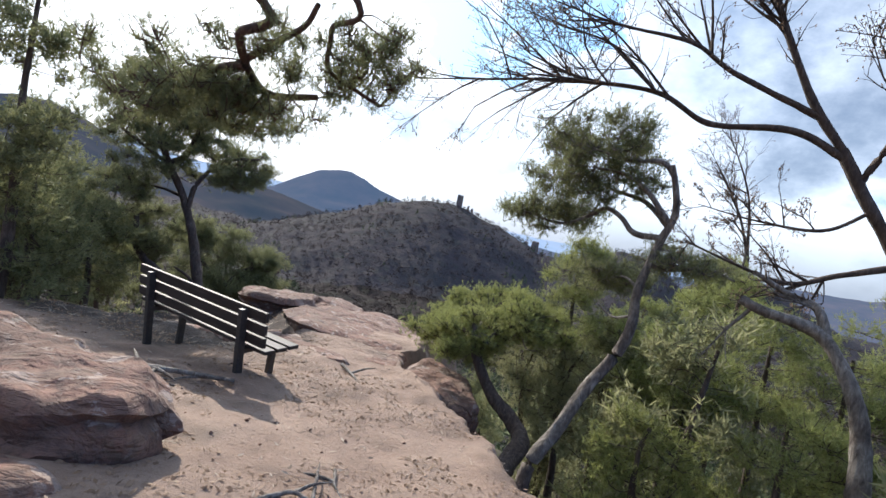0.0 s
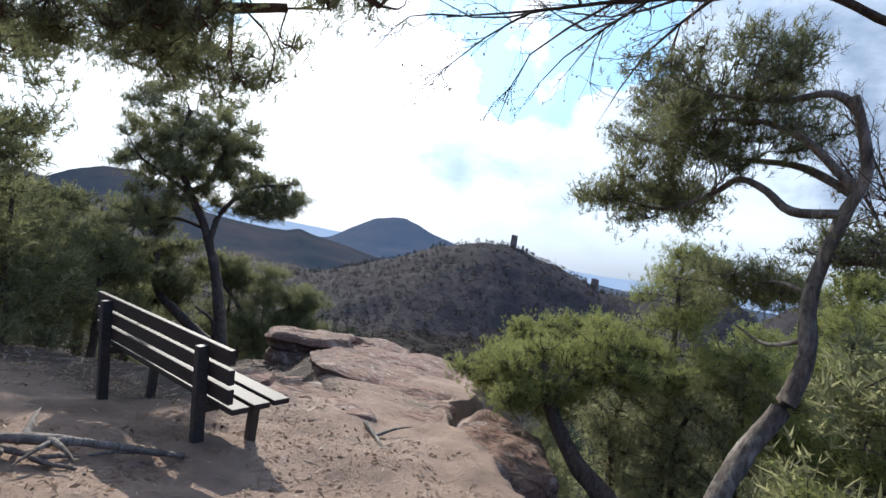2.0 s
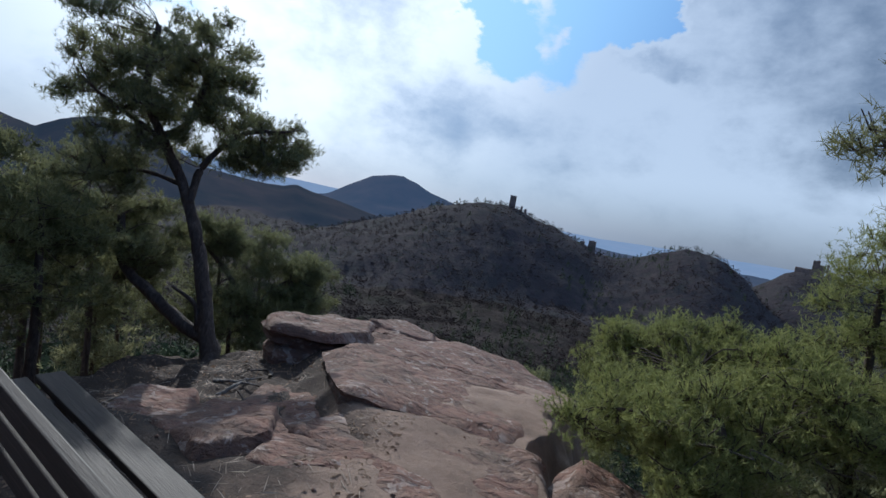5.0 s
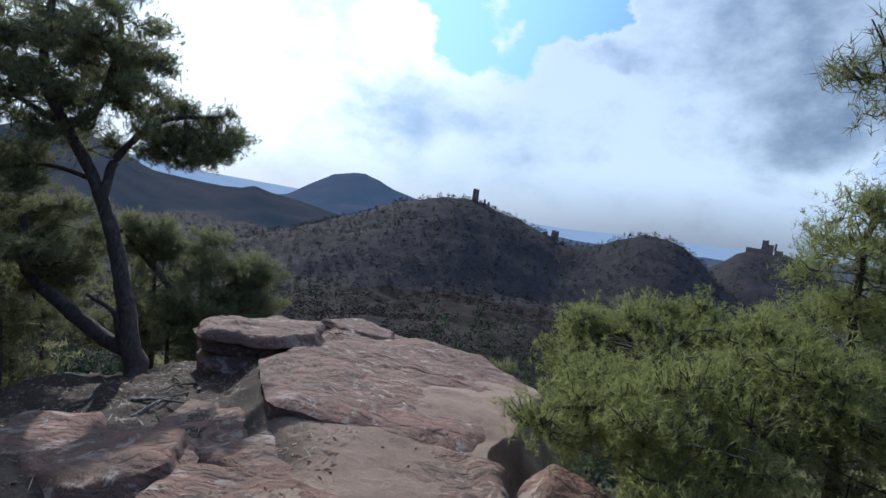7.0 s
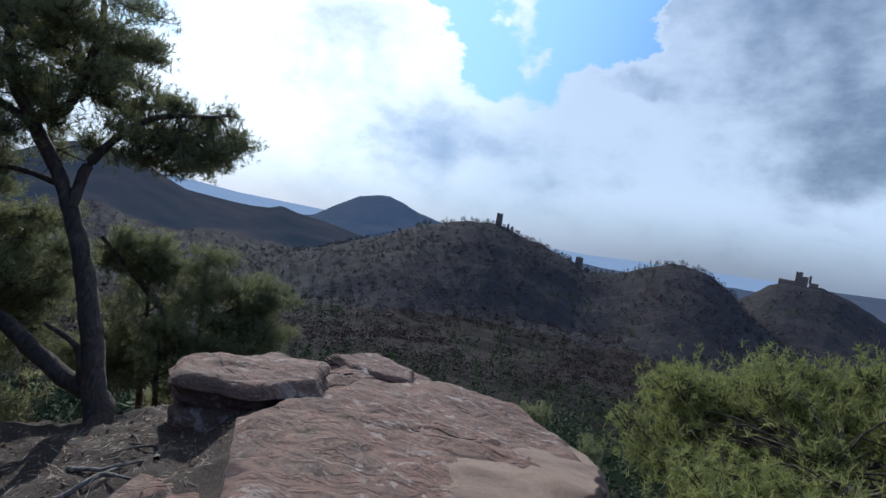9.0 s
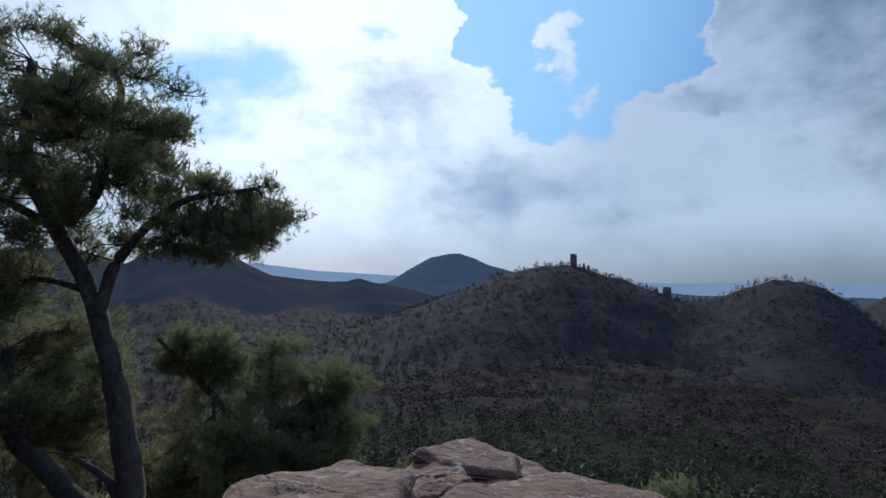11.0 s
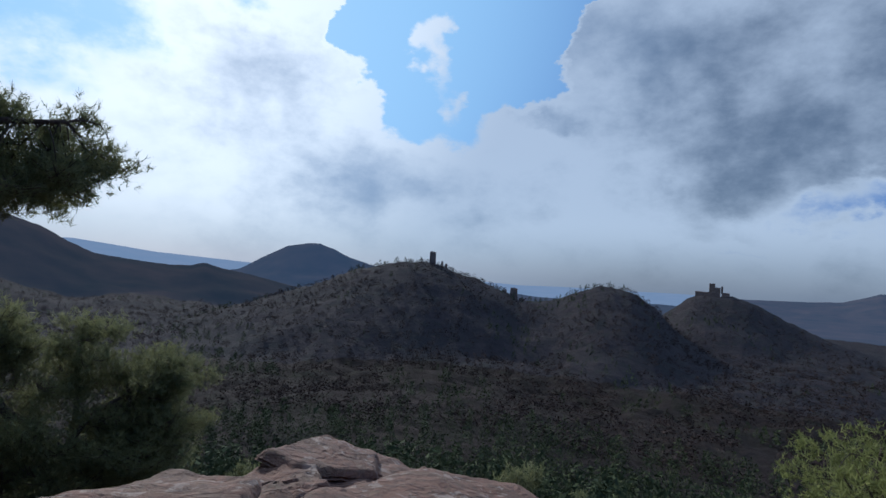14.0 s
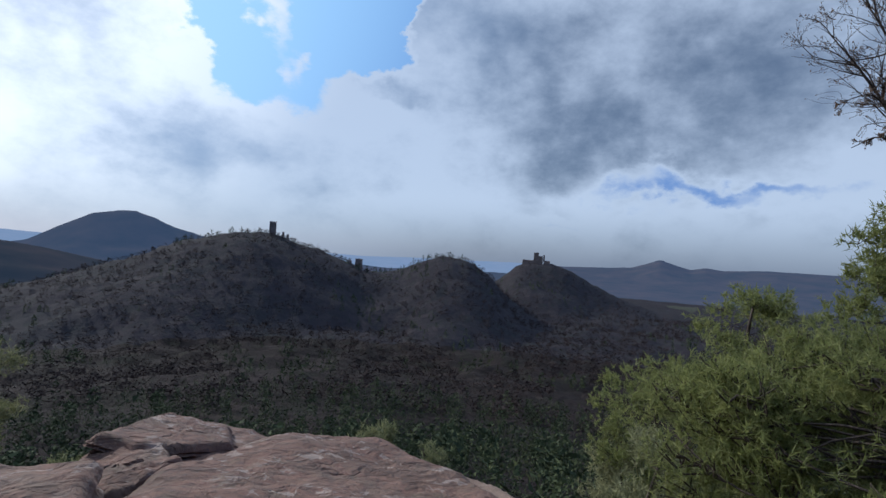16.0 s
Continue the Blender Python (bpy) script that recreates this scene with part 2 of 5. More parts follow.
def m_hazy_distance(T, bs, out, glow, strength):
    """Plain backdrop of hills kilometres away, air haze painted on as bluish glow."""
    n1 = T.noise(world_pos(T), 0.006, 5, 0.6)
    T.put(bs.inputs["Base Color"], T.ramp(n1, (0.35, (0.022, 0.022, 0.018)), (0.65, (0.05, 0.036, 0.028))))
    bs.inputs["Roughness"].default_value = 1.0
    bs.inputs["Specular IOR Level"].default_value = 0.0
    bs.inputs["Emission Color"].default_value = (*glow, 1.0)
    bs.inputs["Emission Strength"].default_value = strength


def m_bark(T, bs, out, pale=0.0, red=0.0):
    p = world_pos(T)
    st = T.n("ShaderNodeMapping", Vector=p, Scale=(1.0, 1.0, 0.3))
    n = T.noise(st.outputs[0], 26, 6, 0.7, 0.6)
    g = T.noise(p, 3.0, 4, 0.6)
    dark = T.ramp(n, (0.3, (0.014, 0.011, 0.009)), (0.55, (0.050, 0.038, 0.030)), (0.75, (0.115, 0.092, 0.076)))
    light = T.ramp(n, (0.3, (0.07, 0.058, 0.048)), (0.5, (0.22, 0.195, 0.165)), (0.7, (0.42, 0.385, 0.335)))
    rust = T.ramp(n, (0.3, (0.035, 0.016, 0.011)), (0.6, (0.115, 0.058, 0.036)), (0.75, (0.19, 0.115, 0.075)))
    col = T.mix(red, dark, rust)
    T.put(bs.inputs["Base Color"], T.mix(T.m("MULTIPLY", T.smooth(g, 0.35, 0.6, 0.2, 1.0), pale), col, light))
    bs.inputs["Roughness"].default_value = 0.9
    bump(T, bs, n, 1.0, 0.02)


def m_leaf(T, bs, out, a, b, trans=0.25, hazy=False):
    info = T.n("ShaderNodeNewGeometry")
    r = info.outputs["Random Per Island"]
    p = info.outputs["Position"]
    g = T.noise(p, 0.10 if hazy else 1.3, 3, 0.6)
    if hazy:
        g = T.smooth(g, 0.3, 0.7)
    f = T.m("ADD", T.m("MULTIPLY", r, 0.40 if hazy else 0.55), T.m("MULTIPLY", g, 0.5))
    T.put(bs.inputs["Base Color"], T.ramp(f, (0.1, a), (0.85, b)))
    bs.inputs["Roughness"].default_value = 0.6
    bs.inputs["Specular IOR Level"].default_value = 0.2
    if hazy:
        bs.inputs["Roughness"].default_value = 0.9
        return
    tr = T.n("ShaderNodeBsdfTranslucent", Color=T.ramp(f, (0.1, tuple(1.6 * v for v in a)), (0.85, tuple(1.5 * v for v in b))))
    mx = T.n("ShaderNodeMixShader", i0=trans, i1=bs.outputs[0], i2=tr.outputs[0])
    T.put(out.inputs["Surface"], mx.outputs[0])


def m_slat(T, bs, out):
    co = T.n("ShaderNodeTexCoord").outputs["Object"]
    st = T.n("ShaderNodeMapping", Vector=co, Scale=(1.2, 30.0, 30.0))
    n = T.noise(st.outputs[0], 3.0, 6, 0.7, 0.3)
    rnd = T.n("ShaderNodeObjectInfo").outputs["Random"]
    col = T.ramp(n, (0.3, (0.012, 0.009, 0.008)), (0.55, (0.034, 0.025, 0.022)), (0.75, (0.080, 0.064, 0.056)))
    T.put(bs.inputs["Base Color"], T.mix(T.m("MULTIPLY", rnd, 0.35), col, C(0.05, 0.04, 0.036)))
    bs.inputs["Roughness"].default_value = 0.62
    bs.inputs["Specular IOR Level"].default_value = 0.3
    bump(T, bs, n, 0.5, 0.004)


def m_stone(T, bs, out):
    p = world_pos(T)
    n = T.noise(p, 0.35, 6, 0.7)
    T.put(bs.inputs["Base Color"], T.ramp(n, (0.3, (0.10, 0.075, 0.06)), (0.7, (0.27, 0.20, 0.165))))
    bs.inputs["Roughness"].default_value = 0.95
    bump(T, bs, n, 0.8, 0.8)


ROCK = material("sandstone", m_rock)
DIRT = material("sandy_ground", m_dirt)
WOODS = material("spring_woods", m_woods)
HAZY_WOODS = material("hazy_backdrop_woods", lambda T, bs, out: m_woods(T, bs, out, 0.036))
SLOPE_BACKDROP = material("hazy_backdrop_slope", lambda T, bs, out: m_hazy_distance(T, bs, out, (0.20, 0.35, 0.66), 0.07))
HILL_BACKDROP = material("hazy_backdrop_hill", lambda T, bs, out: m_hazy_distance(T, bs, out, (0.21, 0.37, 0.70), 0.17))
RIDGE_BACKDROP = material("hazy_backdrop_ridge", lambda T, bs, out: m_hazy_distance(T, bs, out, (0.30, 0.43, 0.66), 0.75))
EAST_BACKDROP = material("hazy_backdrop_east", lambda T, bs, out: m_hazy_distance(T, bs, out, (0.22, 0.34, 0.62), 0.20))
BARK = material("pine_bark", lambda T, b, o: m_bark(T, b, o, 0.08, 0.25))
BARK_PALE = material("pale_bark", lambda T, b, o: m_bark(T, b, o, 0.75, 0.2))
BARK_RED = material("red_bark", lambda T, b, o: m_bark(T, b, o, 0.1, 0.75))
BARK_GREY = material("grey_bark", lambda T, b, o: m_bark(T, b, o, 0.45, 0.0))
ROOT = material("weathered_root", lambda T, b, o: m_bark(T, b, o, 0.75, 0.6))
NEEDLE = material("pine_needles", lambda T, b, o: m_leaf(T, b, o, (0.070, 0.082, 0.038), (0.210, 0.212, 0.104), 0.42))
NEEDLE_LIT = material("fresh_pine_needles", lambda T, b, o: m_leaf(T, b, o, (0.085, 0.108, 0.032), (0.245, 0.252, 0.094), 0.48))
# slope needles lightened and greyed in colour for filtered sun and haze
NEEDLE_SLOPE_LIT = material("sunlit_slope_needles", lambda T, b, o: m_leaf(T, b, o, (0.10, 0.108, 0.055), (0.27, 0.262, 0.140), 0.5))
BROWN = material("dry_leaves", lambda T, b, o: m_leaf(T, b, o, (0.10, 0.062, 0.040), (0.29, 0.195, 0.13), 0.3))
FAR_PINE = material("far_pines", lambda T, b, o: m_leaf(T, b, o, (0.024, 0.036, 0.016), (0.088, 0.104, 0.042), 0, True))
FAR_BARE = material("far_bare_trees", lambda T, b, o: m_leaf(T, b, o, (0.017, 0.011, 0.010), (0.062, 0.039, 0.033), 0, True))
SLAT = material("weathered_slats", m_slat)
STONE = material("ruin_stone", m_stone)


def m_iron(T, bs, out):
    n = T.noise(world_pos(T), 40, 5, 0.7)
    T.put(bs.inputs["Base Color"], T.ramp(n, (0.35, (0.02, 0.018, 0.017)), (0.7, (0.055, 0.045, 0.04))))
    bs.inputs["Roughness"].default_value = 0.6


IRON = material("dark_painted_post", m_iron)


# ---------------------------------------------------------------- mesh helpers
def mesh_from(name, verts, faces, mats, smooth=False, slots=None):
    """verts (n,3), faces (m,k) all of one size, or a list of such arrays."""
    me = bpy.data.meshes.new(name)
    verts = np.asarray(verts, dtype=np.float32)
    groups = [np.asarray(f, dtype=np.int32) for f in (faces if isinstance(faces, list) else [faces]) if len(f)]
    loops = np.concatenate([g.ravel() for g in groups])
    totals = np.concatenate([np.full(len(g), g.shape[1], dtype=np.int32) for g in groups])
    starts = np.concatenate([[0], np.cumsum(totals)[:-1]]).astype(np.int32)
    me.vertices.add(len(verts))
    me.vertices.foreach_set("co", verts.ravel())
    me.loops.add(len(loops))
    me.loops.foreach_set("vertex_index", loops)
    me.polygons.add(len(totals))
    me.polygons.foreach_set("loop_start", starts)
    me.polygons.foreach_set("loop_total", totals)
    if slots is not None:
        me.polygons.foreach_set("material_index", np.asarray(slots, dtype=np.int32))
    if smooth:
        me.polygons.foreach_set("use_smooth", np.ones(len(totals), dtype=bool))
    for mt in mats if isinstance(mats, (list, tuple)) else [mats]:
        me.materials.append(mt)
    me.update(calc_edges=True)
    return me


def under(ob, parent, label=""):
    ob.parent = parent
    return tagged(ob, label)


def base(name, at, label, category, group="", kind=""):
    ob = new(name)
    ob.empty_display_size = 0.2
    ob.location = at
    return tagged(ob, label, category, group, kind)


def lattice(ix, iy, seed):
    h = (ix.astype(np.int64) * 374761393 + iy.astype(np.int64) * 668265263 + seed * 974634777) & 0x7FFFFFFF
    h = ((h ^ (h >> 13)) * 1274126177) & 0x7FFFFFFF
    return ((h ^ (h >> 16)) & 0xFFFF) / 65535.0


def vnoise(x, y, seed=0):
    x, y = np.asarray(x, float), np.asarray(y, float)
    ix, iy = np.floor(x), np.floor(y)
    fx, fy = x - ix, y - iy
    fx, fy = fx * fx * (3 - 2 * fx), fy * fy * (3 - 2 * fy)
    a, b = lattice(ix, iy, seed), lattice(ix + 1, iy, seed)
    c, d = lattice(ix, iy + 1, seed), lattice(ix + 1, iy + 1, seed)
    return (a + (b - a) * fx) * (1 - fy) + (c + (d - c) * fx) * fy - 0.5


def fbm(x, y, octaves=4, seed=0, gain=0.5):
    s, k = 0.0, 1.0
    for o in range(octaves):
        s = s + k * vnoise(x * 2 ** o + 17.3 * o, y * 2 ** o - 9.1 * o, seed + o)
        k *= gain
    return s


def ease(v, a, b):
    u = np.clip((v - a) / (b - a), 0, 1)
    return u * u * (3 - 2 * u)


# ---------------------------------------------------------------- the ground, one sheet to the horizon
PROFILE_Y = [-30, -3, 0, 2.7, 4.5, 6.3, 8, 10.2, 13, 16]
PROFILE_Z = [2.5, 0.95, 0.45, 0.0, -0.25, -0.42, -0.62, -1.15, -1.75, -2.4]
EDGE_Y = [-30, -3, 2.5, 3.1, 3.8, 4.8, 6.0, 7.4, 8.5, 10.5, 12.3, 13.3]
EDGE_R = [9, 3.0, 1.60, 1.48, 0.95, 0.62, 0.15, 0.35, 0.8, 0.7, 0.2, -1.2]
EDGE_L = [-14, -7, -4.6, -4.6, -4.5, -4.6, -4.8, -5.1, -4.7, -4.0, -3.5, -2.6]


def plateau(x, y):
    z = np.interp(y, PROFILE_Y, PROFILE_Z)
    edge = -1.55 - 0.53 * (y - 6.35)      # west side of the big slab, with a hollow beside it
    beside = ease(y, 5.0, 6.4)
    z = z - (0.30 * ease(edge - x, -0.1, 0.45) + 0.36 * ease(edge - x, 0.3, 2.2)) * beside
    return z


def crest(az, table):
    return np.interp(az, table[0], table[1])


# azimuth in degrees, crest elevation in degrees
TOWER_RIDGE = ([-60, -34, -24, -17, -12.5, -9.8, -7.5, -5, -3, -1.4, 0.3, 2.8, 4.5, 6.5, 8, 10.6, 12.6, 14.4, 16.8, 18.5, 20, 21.6, 23.2, 24.5, 27, 32, 42, 62, 80],
               [-12, -9, -5.5, -3, -1.2, -0.1, 0.5, 1.0, 1.0, 0.7, 0.35, -0.35, -0.95, -1.65, -2.5, -2.5, -2.2, -1.3, -0.4, -0.3, -0.65, -1.5, -2.6, -4.2, -6, -9, -11, -12, -12])
CASTLE_HILL = ([14, 20, 23, 24.6, 26, 26.8, 30, 31, 32.5, 34.5, 37, 41, 46, 60],
               [-7, -5, -3.2, -2.0, -0.75, -0.45, -0.4, -0.65, -1.4, -2.5, -3.6, -5.0, -6.2, -8])
CONE_HILL = ([-34, -28, -25.5, -23, -20.5, -18.3, -16.3, -15, -13.2, -11.5, -9, -7, -4, 4],
             [-3.5, -2.2, -1.5, -1.0, 0.6, 1.85, 2.3, 2.4, 1.85, 1.05, 0.4, -0.2, -1.0, -3])
LEFT_HILLS = ([-95, -70, -60, -56, -54.5, -53, -51.2, -49.6, -48, -45.5, -43, -40.3, -38, -36, -33, -30, -28, -26.5, -25, -22, -16, -8],
              [1.5, 2.2, 1.6, 1.9, 2.0, 1.6, 1.0, 0.6, 1.6, 2.5, 2.6, 1.8, 0.5, -0.4, -0.8, -1.05, -1.05, -0.6, -1.1, -1.6, -3, -5])
FAR_RIDGE = ([-180, -95, -60, -41, -38, -35, -31, -26.8, -21.8, -15, 0, 4.5, 8.4, 12.4, 15, 21, 25.3, 31, 36, 38.4, 39.9, 41.1, 42.9, 44.1, 45.4, 47, 50.7, 60, 75, 95, 180],
             [0.4, 0.4, 0.3, 0.6, 0.9, 0.6, 0.15, -0.05, -0.3, -0.5, -0.8, -0.65, -0.75, -0.6, -0.55, -0.5, -0.4, -0.5, -0.3, -0.1, 0.4, 0.9, 0.3, 0.0, 0.3, 0.1, 0.35, 0.3, 0.3, 0.3, 0.4])


def valley_floor(az, r):
    z = np.interp(r, [0, 8, 20, 60, 150, 300, 520, 900, 1500, 4600], [-2.5, -6, -13, -31, -58, -76, -84, -90, -100, -110])
    lift = ease(np.abs(az - 10), 100, 150)      # unseen rise of the outcrop's hill behind the walker, steepened to block low sky light
    return z * (1 - lift) + lift * (2.5 + 0.38 * np.minimum(r, 160))


def terrain(x, y):
    r = np.hypot(x, y - 6.0)
    az = np.degrees(np.arctan2(x, y - 6.0))
    z = valley_floor(az, r)
    rough = fbm(x / 90, y / 90, 4, 5) * ease(r, 60, 300)
    z = z + 9 * rough
    for tab, R, front, back in ((TOWER_RIDGE, 720, 430, 300), (CASTLE_HILL, 1050, 420, 420), (LEFT_HILLS, 1500, 800, 700),
                                (CONE_HILL, 2200, 700, 700), (FAR_RIDGE, 4000, 1500, 1200)):
        top = R * np.tan(np.radians(crest(az, tab))) + 1.4
        u = np.where(r < R, (R - r) / front, (r - R) / back)
        s = 1 - ease(u, 0, 1)
        s = s * s * 0.35 + s * 0.65
        h = -95 + (top + 95) * s
        h = np.where(u < 1, h + (34 * fbm(x / 130, y / 130, 3, 9) - 30 * np.abs(fbm(x / 160, y / 160, 2, 15))) * (1 - s) * np.minimum(1, 3 * s) * (u > 0), -200)
        z = np.maximum(z, h)
    canopy = fbm(x / 13.0, y / 13.0, 2, 21, 0.5) * 4.0
    canopy2 = np.abs(fbm(x / 20.0, y / 20.0, 1, 27)) * 4
    z = z + (canopy + canopy2) * ease(r, 140, 400) * (1 - 0.5 * ease(r, 900, 1600))
    # the outcrop
    er, el = np.interp(y, EDGE_Y, EDGE_R), np.interp(y, EDGE_Y, EDGE_L)
    wob = 0.35 * fbm(x / 0.8, y / 0.8, 3, 31)
    d_r, d_l, d_f = x - er + wob, el - x + wob, (y - 13.2) + wob
    d = np.maximum(np.maximum(d_r, d_l), d_f)
    steep = np.where(d_l >= d, 0.75, 1.35)
    drop = np.where(d > 0, steep * (1 - np.exp(-np.maximum(d, 0) / 0.7)) * 1.1 + 0.62 * np.maximum(d, 0), 0)
    lump = 0.10 * fbm(x / 1.3, y / 1.3, 4, 41) + 0.045 * fbm(x / 0.35, y / 0.35, 4, 45)
    hollow = ease(-1.6 - 0.53 * (y - 6.35) - x, 0, 0.6) * ease(y, 5.0, 6.0)
    near = plateau(x, y) - drop + lump * (1 + 2 * ease(d, 0, 2) + 1.2 * hollow)
    w = ease(d, 3.0, 16.0) * ease(r, 4, 20)
    return near * (1 - w) + z * w


def make_ground():
    a1 = np.arange(-66, 72, 0.31)
    a2 = np.arange(72, 294, 1.2)
    az = np.radians(np.concatenate([a1, a2]))
    rs, r = [], 0.12
    while r < 4600:
        rs.append(r)
        r += max(0.055, 0.0185 * r)
    rs = np.array(rs)
    R, A = np.meshgrid(rs, az, indexing="ij")
    X, Y = R * np.sin(A), 6.0 + R * np.cos(A)
    Z = terrain(X, Y)
    nr, na = X.shape
    v = np.stack([X, Y, Z], -1).reshape(-1, 3)
    i, j = np.meshgrid(np.arange(nr - 1), np.arange(na), indexing="ij")
    j2 = (j + 1) % na
    f = np.stack([i * na + j, (i + 1) * na + j, (i + 1) * na + j2, i * na + j2], -1).reshape(-1, 4)[:, ::-1]
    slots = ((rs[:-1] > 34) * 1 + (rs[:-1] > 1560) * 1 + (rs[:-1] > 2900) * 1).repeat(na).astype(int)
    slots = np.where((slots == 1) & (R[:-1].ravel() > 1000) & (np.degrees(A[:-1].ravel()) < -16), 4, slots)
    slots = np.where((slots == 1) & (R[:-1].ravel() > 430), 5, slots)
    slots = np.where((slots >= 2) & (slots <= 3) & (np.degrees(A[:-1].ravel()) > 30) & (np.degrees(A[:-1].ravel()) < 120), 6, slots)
    v = np.vstack([v, [[0, 6.0, float(terrain(np.array([0.0]), np.array([6.0]))[0])]]])
    c = len(v) - 1
    cap = np.stack([np.arange(na), (np.arange(na) + 1) % na, np.full(na, c)], -1)[:, ::-1]
    me = mesh_from("ground", v, [f, cap], [DIRT, WOODS, HILL_BACKDROP, RIDGE_BACKDROP, SLOPE_BACKDROP, HAZY_WOODS, EAST_BACKDROP], True, np.concatenate([slots, np.zeros(na)]))
    tagged(new("ground", me), "sandy path and sandstone outcrop above a wooded valley with hills", "ground", kind="structure")


make_ground()


def gz(x, y):
    return float(terrain(np.array([float(x)]), np.array([float(y)]))[0])


# ---------------------------------------------------------------- rocks
def rock(name, outline, plane, thick, label, seed=0, rough=0.05, ledge=0.06, group="", rings=22, around=120):
    """A weathered sandstone block: its outline in plan, the plane of its top (z, slope in x, slope in y about the middle) and its thickness."""
    o = np.array(outline, float)
    c = o.mean(0)
    ang = np.linspace(0, 2 * np.pi, around, endpoint=False)
    rad = np.zeros(around)
    for k, a in enumerate(ang):
        d = np.array([math.cos(a), math.sin(a)])
        for p, q in zip(o, np.roll(o, -1, 0)):
            m = np.array([d, p - q]).T
            if abs(np.linalg.det(m)) > 1e-9:
                s, u = np.linalg.solve(m, p - c)
                if s > 0 and -1e-6 <= u <= 1 + 1e-6:
                    rad[k] = max(rad[k], s)
    rad = (np.roll(rad, 1) + 2 * rad + np.roll(rad, -1)) / 4
    rad = rad * (1 + 0.05 * fbm(np.cos(ang) * 3 + seed, np.sin(ang) * 3, 4, seed))
    rows = []
    top = np.linspace(0.04, 1, rings) ** 0.8
    side = np.linspace(0, 1, 14)[1:]
    for s in top:
        rows.append((s * rad, np.zeros(around), s))
    for s in side:
        inset = ledge * (vnoise(np.full(around, s * 6 + seed), ang * 0.4, seed + 3) + 0.5 * vnoise(np.full(around, s * 13), ang, seed + 5)) * 2 - 0.05 * s
        rows.append((rad * (1 + 0 * s) + inset, np.full(around, s * thick), 1.0))
    V = []
    for rr, down, s in rows:
        x, y = c[0] + rr * np.cos(ang), c[1] + rr * np.sin(ang)
        z = plane[0] + plane[1] * (x - c[0]) + plane[2] * (y - c[1])
        relief = rough * (fbm(x / 0.9, y / 0.9, 4, seed + 7) * 1.6 + 0.5 * fbm(x / 0.2, y / 0.2, 3, seed + 11))
        step = np.round(fbm(x / 1.1, y / 0.8, 2, seed + 13) * 6) / 6 * rough * 1.1
        round_edge = -0.35 * min(thick, 0.25) * np.clip((s - 0.86) / 0.14, 0, 1) ** 2
        V.append(np.stack([x, y, z + relief + step + round_edge - down], -1))
    V = np.array(V)
    n = len(V)
    v = V.reshape(-1, 3)
    i, j = np.meshgrid(np.arange(n - 1), np.arange(around), indexing="ij")
    j2 = (j + 1) % around
    f = np.stack([i * around + j, (i + 1) * around + j, (i + 1) * around + j2, i * around + j2], -1).reshape(-1, 4)
    v = np.vstack([v, V[0].mean(0)[None]])
    cap = np.stack([np.full(around, len(v) - 1), np.arange(around), (np.arange(around) + 1) % around], -1)
    me = mesh_from(name, v, [f, cap], ROCK, True)
    try:
        me.set_sharp_from_angle(angle=radians(38))
    except AttributeError:
        pass
    return tagged(new(name, me), label, "rock", group)


G_ROCK = "rocks of the outcrop"
rock("rock_slab", [(-2.45, 7.9), (-1.62, 6.35), (-0.75, 6.6), (0.05, 6.45), (0.45, 7.6), (0.95, 9.0), (0.7, 10.6), (0.1, 11.9), (-1.1, 12.0), (-2.0, 10.6)],
     (-0.74, -0.11, -0.16), 0.75, "large flat slab of reddish sandstone with pale lichen patches", 1, 0.07, 0.08, G_ROCK, 34, 220)
rock("rock_slab", [(-1.9, 5.75), (-0.9, 5.35), (0.3, 5.3), (0.25, 6.3), (-0.7, 6.6), (-1.6, 6.5)],
     (-0.42, 0.02, -0.07), 0.4, "low step of worn reddish sandstone before the big slab", 2, 0.05, 0.05, G_ROCK, 24, 140)
rock("rock_block", [(-3.75, 8.9), (-3.3, 8.2), (-2.5, 8.35), (-2.15, 9.0), (-2.35, 9.9), (-3.2, 10.2)],
     (-0.50, 0.03, -0.12), 0.65, "layered sandstone block with an overhanging dark edge", 3, 0.05, 0.14, G_ROCK, 20, 120)
rock("rock_tip", [(-3.3, 10.9), (-2.0, 10.5), (-0.6, 11.3), (-0.5, 12.8), (-1.8, 13.4), (-3.1, 13.0)],
     (-1.50, -0.05, -0.13), 1.2, "broad weathered sandstone layer at the tip of the outcrop", 4, 0.07, 0.14, G_ROCK, 24, 140)
rock("rock_plate", [(-3.0, 11.2), (-2.2, 10.9), (-1.1, 11.5), (-1.0, 12.6), (-1.9, 13.1), (-2.8, 12.7)],
     (-1.30, -0.14, -0.10), 0.26, "split sandstone plate lying on a broader layer", 24, 0.05, 0.10, G_ROCK, 22, 130)
rock("rock_plate", [(-2.95, 11.4), (-2.3, 11.2), (-1.6, 11.7), (-1.7, 12.5), (-2.5, 12.7)],
     (-1.10, -0.20, -0.08), 0.24, "uppermost tilted sandstone plate with a dark broken edge", 25, 0.05, 0.10, G_ROCK, 20, 120)
rock("rock_tip", [(-2.9, 10.2), (-2.3, 10.0), (-1.9, 10.6), (-2.3, 11.5), (-3.0, 11.3)],
     (-0.93, 0.15, -0.10), 0.8, "tilted grey sandstone plate on the outcrop", 5, 0.13, 0.16, G_ROCK, 18, 100)
